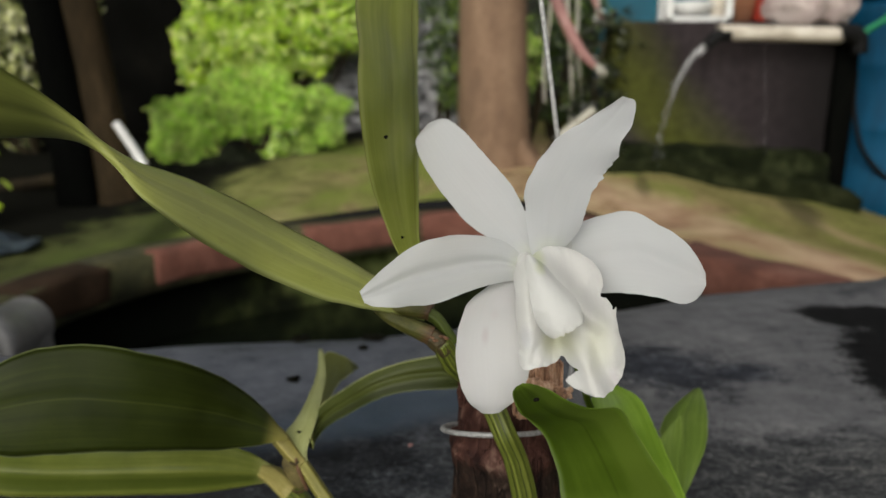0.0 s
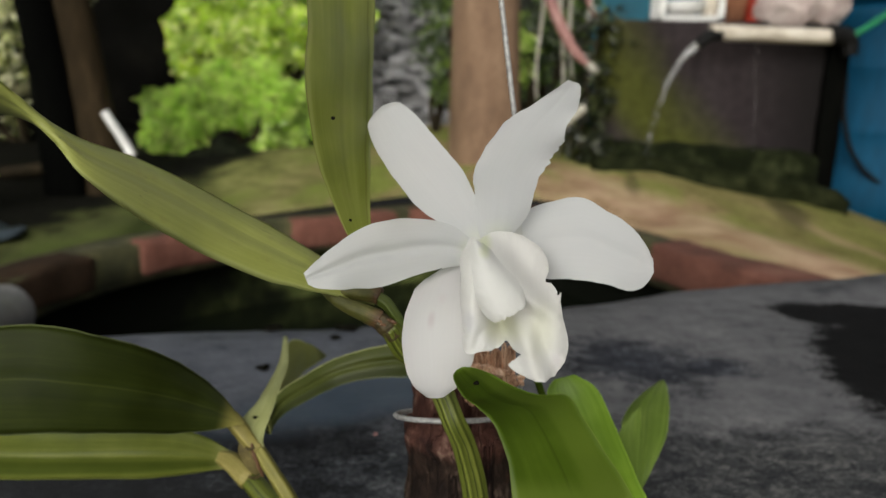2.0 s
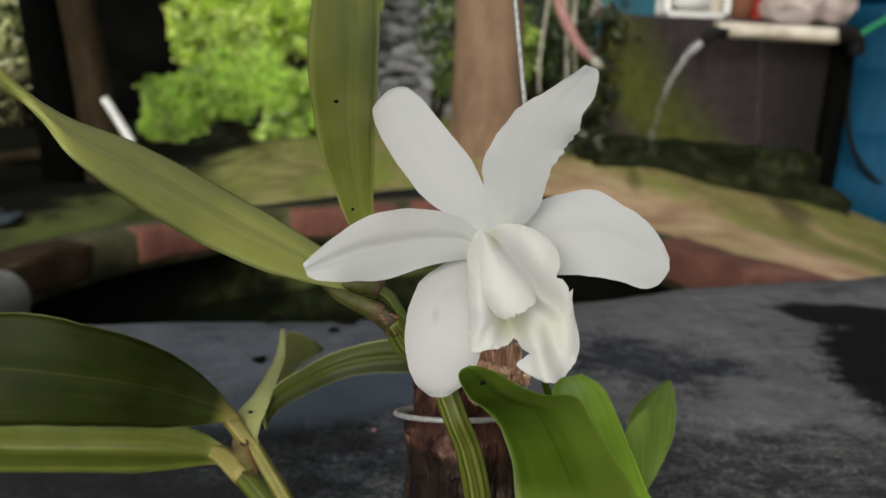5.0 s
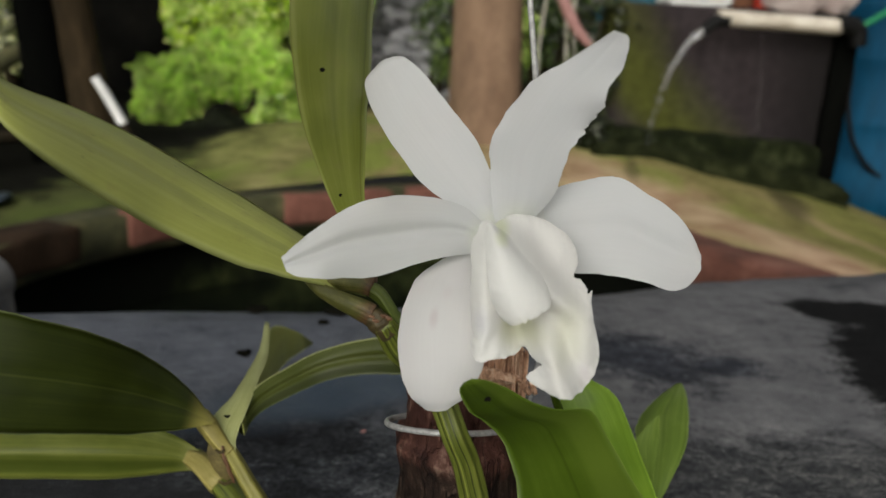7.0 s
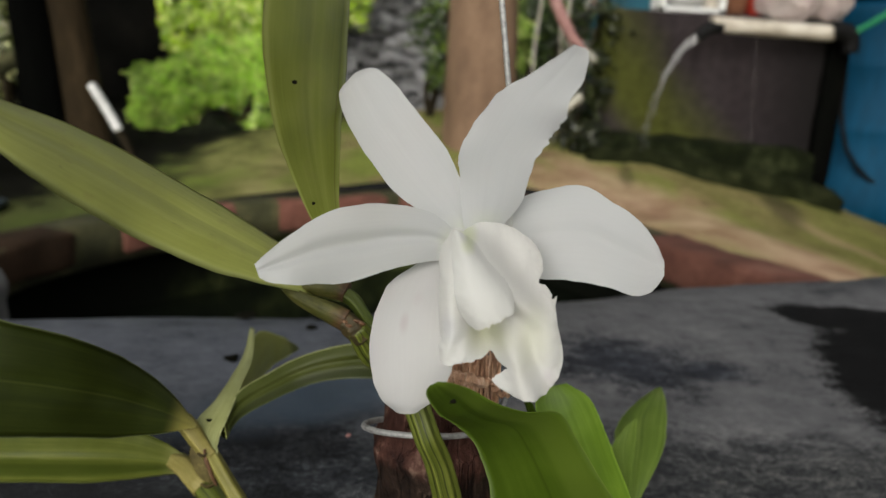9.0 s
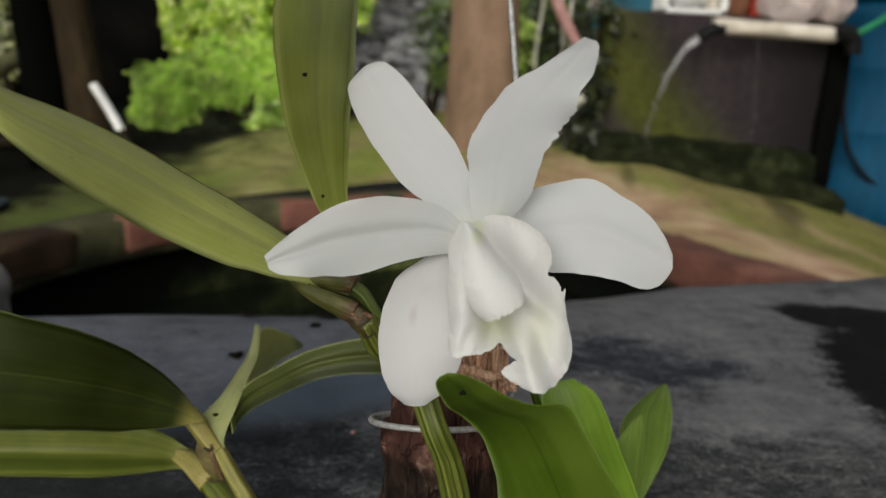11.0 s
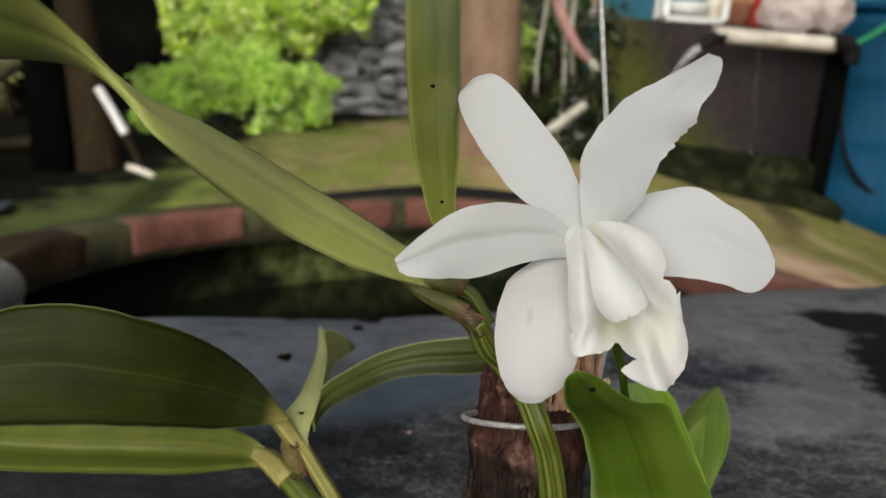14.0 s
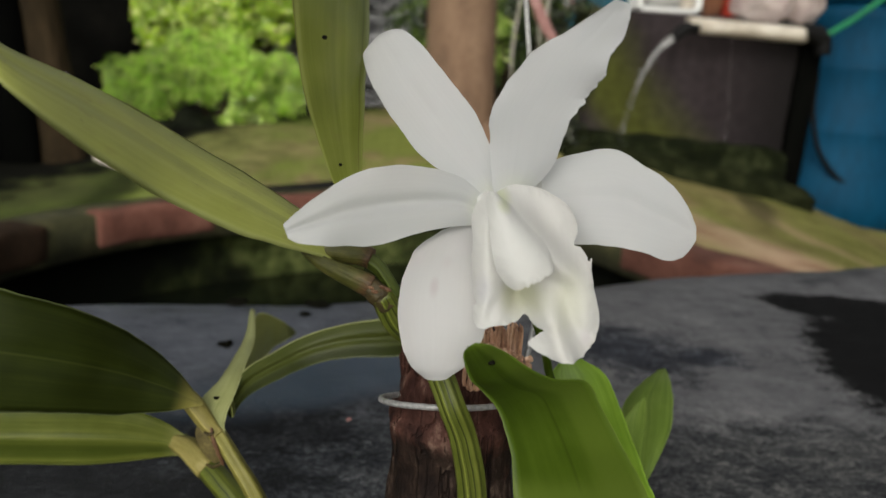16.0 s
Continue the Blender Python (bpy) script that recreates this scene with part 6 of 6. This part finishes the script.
def build_drum():
    drum = empty("drum", (2.02, 3.35, 0.36))
    tagged(drum, "tall bright blue plastic water drum", "drum")
    prof = [(0.40, -0.14), (0.430, -0.12), (0.436, 0.0), (0.415, 0.10), (0.392, 0.20), (0.383, 0.262), (0.386, 0.275), (0.386, 0.295), (0.374, 0.31), (0.358, 0.52), (0.362, 0.535), (0.362, 0.555), (0.350, 0.57),
            (0.344, 0.72), (0.348, 0.74), (0.348, 0.775), (0.330, 0.79), (0.31, 0.80)]
    part("body", turned(prof, 56, (2.02, 3.35, 0.50)), M_BLUE, drum)
    part("lid", turned([(0.31, 0), (0.345, 0.005), (0.350, 0.02), (0.345, 0.04), (0.20, 0.05)], 56, (2.02, 3.35, 1.30)), M_BLUE, drum)
    hose = tube("hose", [(1.60, 2.83, 1.155, 0.011), (1.70, 2.85, 1.215, 0.011), (1.85, 2.88, 1.32, 0.011), (2.1, 2.95, 1.44, 0.011), (2.5, 3.0, 1.40, 0.011)], M_GREEN_HOSE, None, "", 40, 12)
    tagged(hose, "bright green garden hose running from the pipe", "hose")
    line = tube("hose", [(1.695, 3.02, 1.02, 0.010), (1.70, 3.00, 0.85, 0.010), (1.76, 2.98, 0.68, 0.010), (1.92, 2.97, 0.565, 0.010), (2.3, 2.98, 0.53, 0.010)], M_BLACK, None, "", 40, 10)
    tagged(line, "thin black hose hanging against the blue drum", "hose")


build_drum()


def build_wall_clutter():
    """Things kept on top of the low wall and behind it."""
    bm = bmesh.new()
    box(bm, (1.02, 4.75, 0.55), (2.9, 4.80, 2.3), 0.004)
    tagged(part("teal_board", bm, M_TEAL), "teal painted board standing behind the low wall", "board", kind="structure")
    crate = empty("crate", (1.08, 3.02, 1.205))
    tagged(crate, "white plastic frame crate on the wall", "crate")
    for lo, hi in (((0.905, 2.955, 1.206), (0.930, 2.98, 1.46)), ((0.905, 2.955, 1.206), (1.16, 2.98, 1.226)), ((1.135, 2.955, 1.206), (1.16, 2.98, 1.46)), ((0.905, 3.055, 1.206), (0.930, 3.08, 1.46)),
                   ((0.905, 2.955, 1.44), (1.16, 2.98, 1.462)), ((1.135, 3.055, 1.206), (1.16, 3.08, 1.46)), ((0.905, 3.055, 1.206), (1.16, 3.08, 1.226))):
        bm = bmesh.new()
        box(bm, lo, hi, 0.004)
        part("bar", bm, M_WHITE, crate)
    bowl = part("bowl", turned([(0.03, 0), (0.07, 0.012), (0.085, 0.05), (0.080, 0.055), (0.03, 0.03)], 32, (1.02, 3.02, 1.227)), M_WHITE)
    tagged(bowl, "upturned white plastic bowl in the crate", "bowl")
    tub = part("tub", turned([(0.030, 0), (0.036, 0.01), (0.036, 0.10), (0.030, 0.115), (0.018, 0.12), (0.018, 0.14)], 28, (1.12, 3.02, 1.226)), M_CREAM)
    tagged(tub, "cream plastic bottle in the crate", "bottle")
    pot = part("pot", turned([(0.040, 0), (0.055, 0.08), (0.062, 0.085), (0.062, 0.105), (0.050, 0.10)], 28, (1.215, 3.02, 1.206)), M_TERRA)
    tagged(pot, "small terracotta pot on the wall", "pot")
    can = part("can", turned([(0.042, 0), (0.045, 0.005), (0.045, 0.10), (0.048, 0.105), (0.044, 0.115)], 28, (1.30, 3.00, 1.206)), M_RED)
    tagged(can, "red plastic tub on the wall", "tub")
    for c, s, seed in (((1.40, 2.955, 1.265), (0.125, 0.09, 0.085), 1.0), ((1.54, 2.975, 1.275), (0.10, 0.09, 0.10), 5.0), ((1.40, 3.04, 1.42), (0.12, 0.10, 0.09), 9.0), ((1.52, 3.05, 1.45), (0.11, 0.09, 0.09), 13.0)):
        bm = bmesh.new()
        bmesh.ops.create_icosphere(bm, subdivisions=4, radius=1, matrix=Matrix.LocRotScale(c, None, s))
        roughen(bm, 0.03, 9, seed)
        roughen(bm, 0.014, 28, seed)
        tagged(part("sack", bm, M_SACK), "crumpled pinkish-white sack heaped on the wall", "sack", "sacks on the wall")


build_wall_clutter()


def build_bits():
    """Sticks, roots and pipe ends among the planting."""
    for name, rows, mat, label, cat in (
            ("stick", [(-1.014, 2.43, 0.872, 0.013), (-0.977, 2.435, 0.804, 0.014), (-0.936, 2.43, 0.730, 0.014)], M_WHITE, "short white plastic stick leaning on the post", "stick"),
            ("stick", [(-0.885, 2.31, 0.646, 0.010), (-0.845, 2.30, 0.636, 0.011), (-0.800, 2.29, 0.622, 0.010)], M_CREAM, "white plastic offcut lying on the soil", "stick"),
            ("stick", [(-0.939, 2.43, 0.736, 0.012), (-0.905, 2.43, 0.66, 0.012), (-0.875, 2.43, 0.55, 0.013)], M_POST, "dark stake carrying the white stick", "stake"),
            ("root", [(0.44, 2.9, 1.36, 0.020), (0.50, 2.9, 1.22, 0.022), (0.57, 2.9, 1.10, 0.020), (0.63, 2.9, 1.04, 0.014)], M_ROOT, "pinkish aerial root hanging by the trunk", "root"),
            ("root", [(0.52, 3.0, 1.6, 0.008), (0.53, 3.0, 1.3, 0.008), (0.56, 3.0, 0.95, 0.006), (0.55, 3.0, 0.68, 0.005)], M_STRAW, "thin pale root hanging by the trunk", "root"),
            ("root", [(0.60, 3.1, 1.6, 0.006), (0.59, 3.1, 1.2, 0.007), (0.62, 3.1, 0.9, 0.005), (0.62, 3.1, 0.66, 0.004)], M_STRAW, "thin pale root hanging by the trunk", "root"),
            ("root", [(0.63, 2.9, 1.045, 0.014), (0.655, 2.89, 1.02, 0.017), (0.672, 2.88, 1.015, 0.010)], M_STRAW, "pale cut end of an aerial root", "root"),
            ("root", [(0.47, 3.05, 1.6, 0.005), (0.475, 3.05, 1.3, 0.006), (0.455, 3.05, 1.05, 0.005), (0.46, 3.05, 0.90, 0.003)], M_STRAW, "thin pale root hanging by the trunk", "root"),
            ("root", [(0.66, 3.0, 1.6, 0.007), (0.655, 3.0, 1.35, 0.008), (0.64, 3.0, 1.18, 0.006)], M_STRAW, "thin pale root hanging by the trunk", "root"),
            ("root", [(0.58, 2.95, 1.6, 0.010), (0.60, 2.95, 1.36, 0.010), (0.665, 2.95, 1.20, 0.007)], M_ROOT, "pinkish aerial root hanging by the trunk", "root"),
            ("plank", [(-1.75, 2.75, 0.70, 0.030), (-1.55, 2.72, 0.84, 0.030), (-1.35, 2.70, 0.96, 0.030)], M_MORTAR, "pale weathered pole leaning by the post", "pole"),
            ("pole", [(-1.95, 2.8, 0.52, 0.025), (-1.7, 2.75, 0.60, 0.025), (-1.3, 2.7, 0.66, 0.022)], M_POST, "fallen brown pole on the ground", "pole")):
        bm = bmesh.new()
        limb(bm, rows, 24, 12, 0.15)
        tagged(part(name, bm, mat), label, cat)
    bm = bmesh.new()
    limb(bm, [(0.385, 2.68, 0.62, 0.016), (0.42, 2.67, 0.72, 0.015), (0.452, 2.66, 0.789, 0.015)], 20, 12, 0.2)
    branch = part("branch", bm, M_POST)
    tagged(branch, "dark cut branch with a pale stripped end", "branch")
    bm = bmesh.new()
    limb(bm, [(0.450, 2.66, 0.787, 0.0152), (0.51, 2.675, 0.831, 0.016), (0.585, 2.70, 0.886, 0.017)], 20, 12, 0.15)
    part("stripped_end", bm, M_STRAW, branch, "pale stripped end")
    elbow = empty("pipe_fitting", (-0.62, 1.12, 0.40))
    tagged(elbow, "white plastic pipe elbow standing in the pond", "pipe fitting")
    bm = bmesh.new()
    n, prev = 32, None
    for k, (r, y) in enumerate([(0.045, 1.20), (0.045, 1.11), (0.052, 1.108), (0.052, 1.075), (0.049, 1.070), (0.036, 1.070), (0.032, 1.075), (0.032, 1.19)]):
        ring = [bm.verts.new((-0.650 + r * math.cos(2 * math.pi * i / n), y, 0.622 + r * math.sin(2 * math.pi * i / n))) for i in range(n)]
        if prev:
            for i in range(n):
                bm.faces.new((prev[i], prev[(i + 1) % n], ring[(i + 1) % n], ring[i]))
        prev = ring
    part("mouth", bm, M_GREY_PVC, elbow)
    tube("riser", [(-0.650, 1.18, 0.12, 0.044), (-0.650, 1.18, 0.35, 0.044), (-0.650, 1.18, 0.58, 0.044), (-0.650, 1.175, 0.640, 0.040)], M_GREY_PVC, elbow, "", 24, 24)
    bag = bmesh.new()
    bmesh.ops.create_icosphere(bag, subdivisions=4, radius=1, matrix=Matrix.LocRotScale((-1.20, 2.0, 0.565), None, (0.13, 0.10, 0.028)))
    roughen(bag, 0.03, 14)
    tagged(part("plastic_sheet", bag, M_SHEET), "faded blue plastic sheet crumpled on the soil", "plastic sheet")


build_bits()
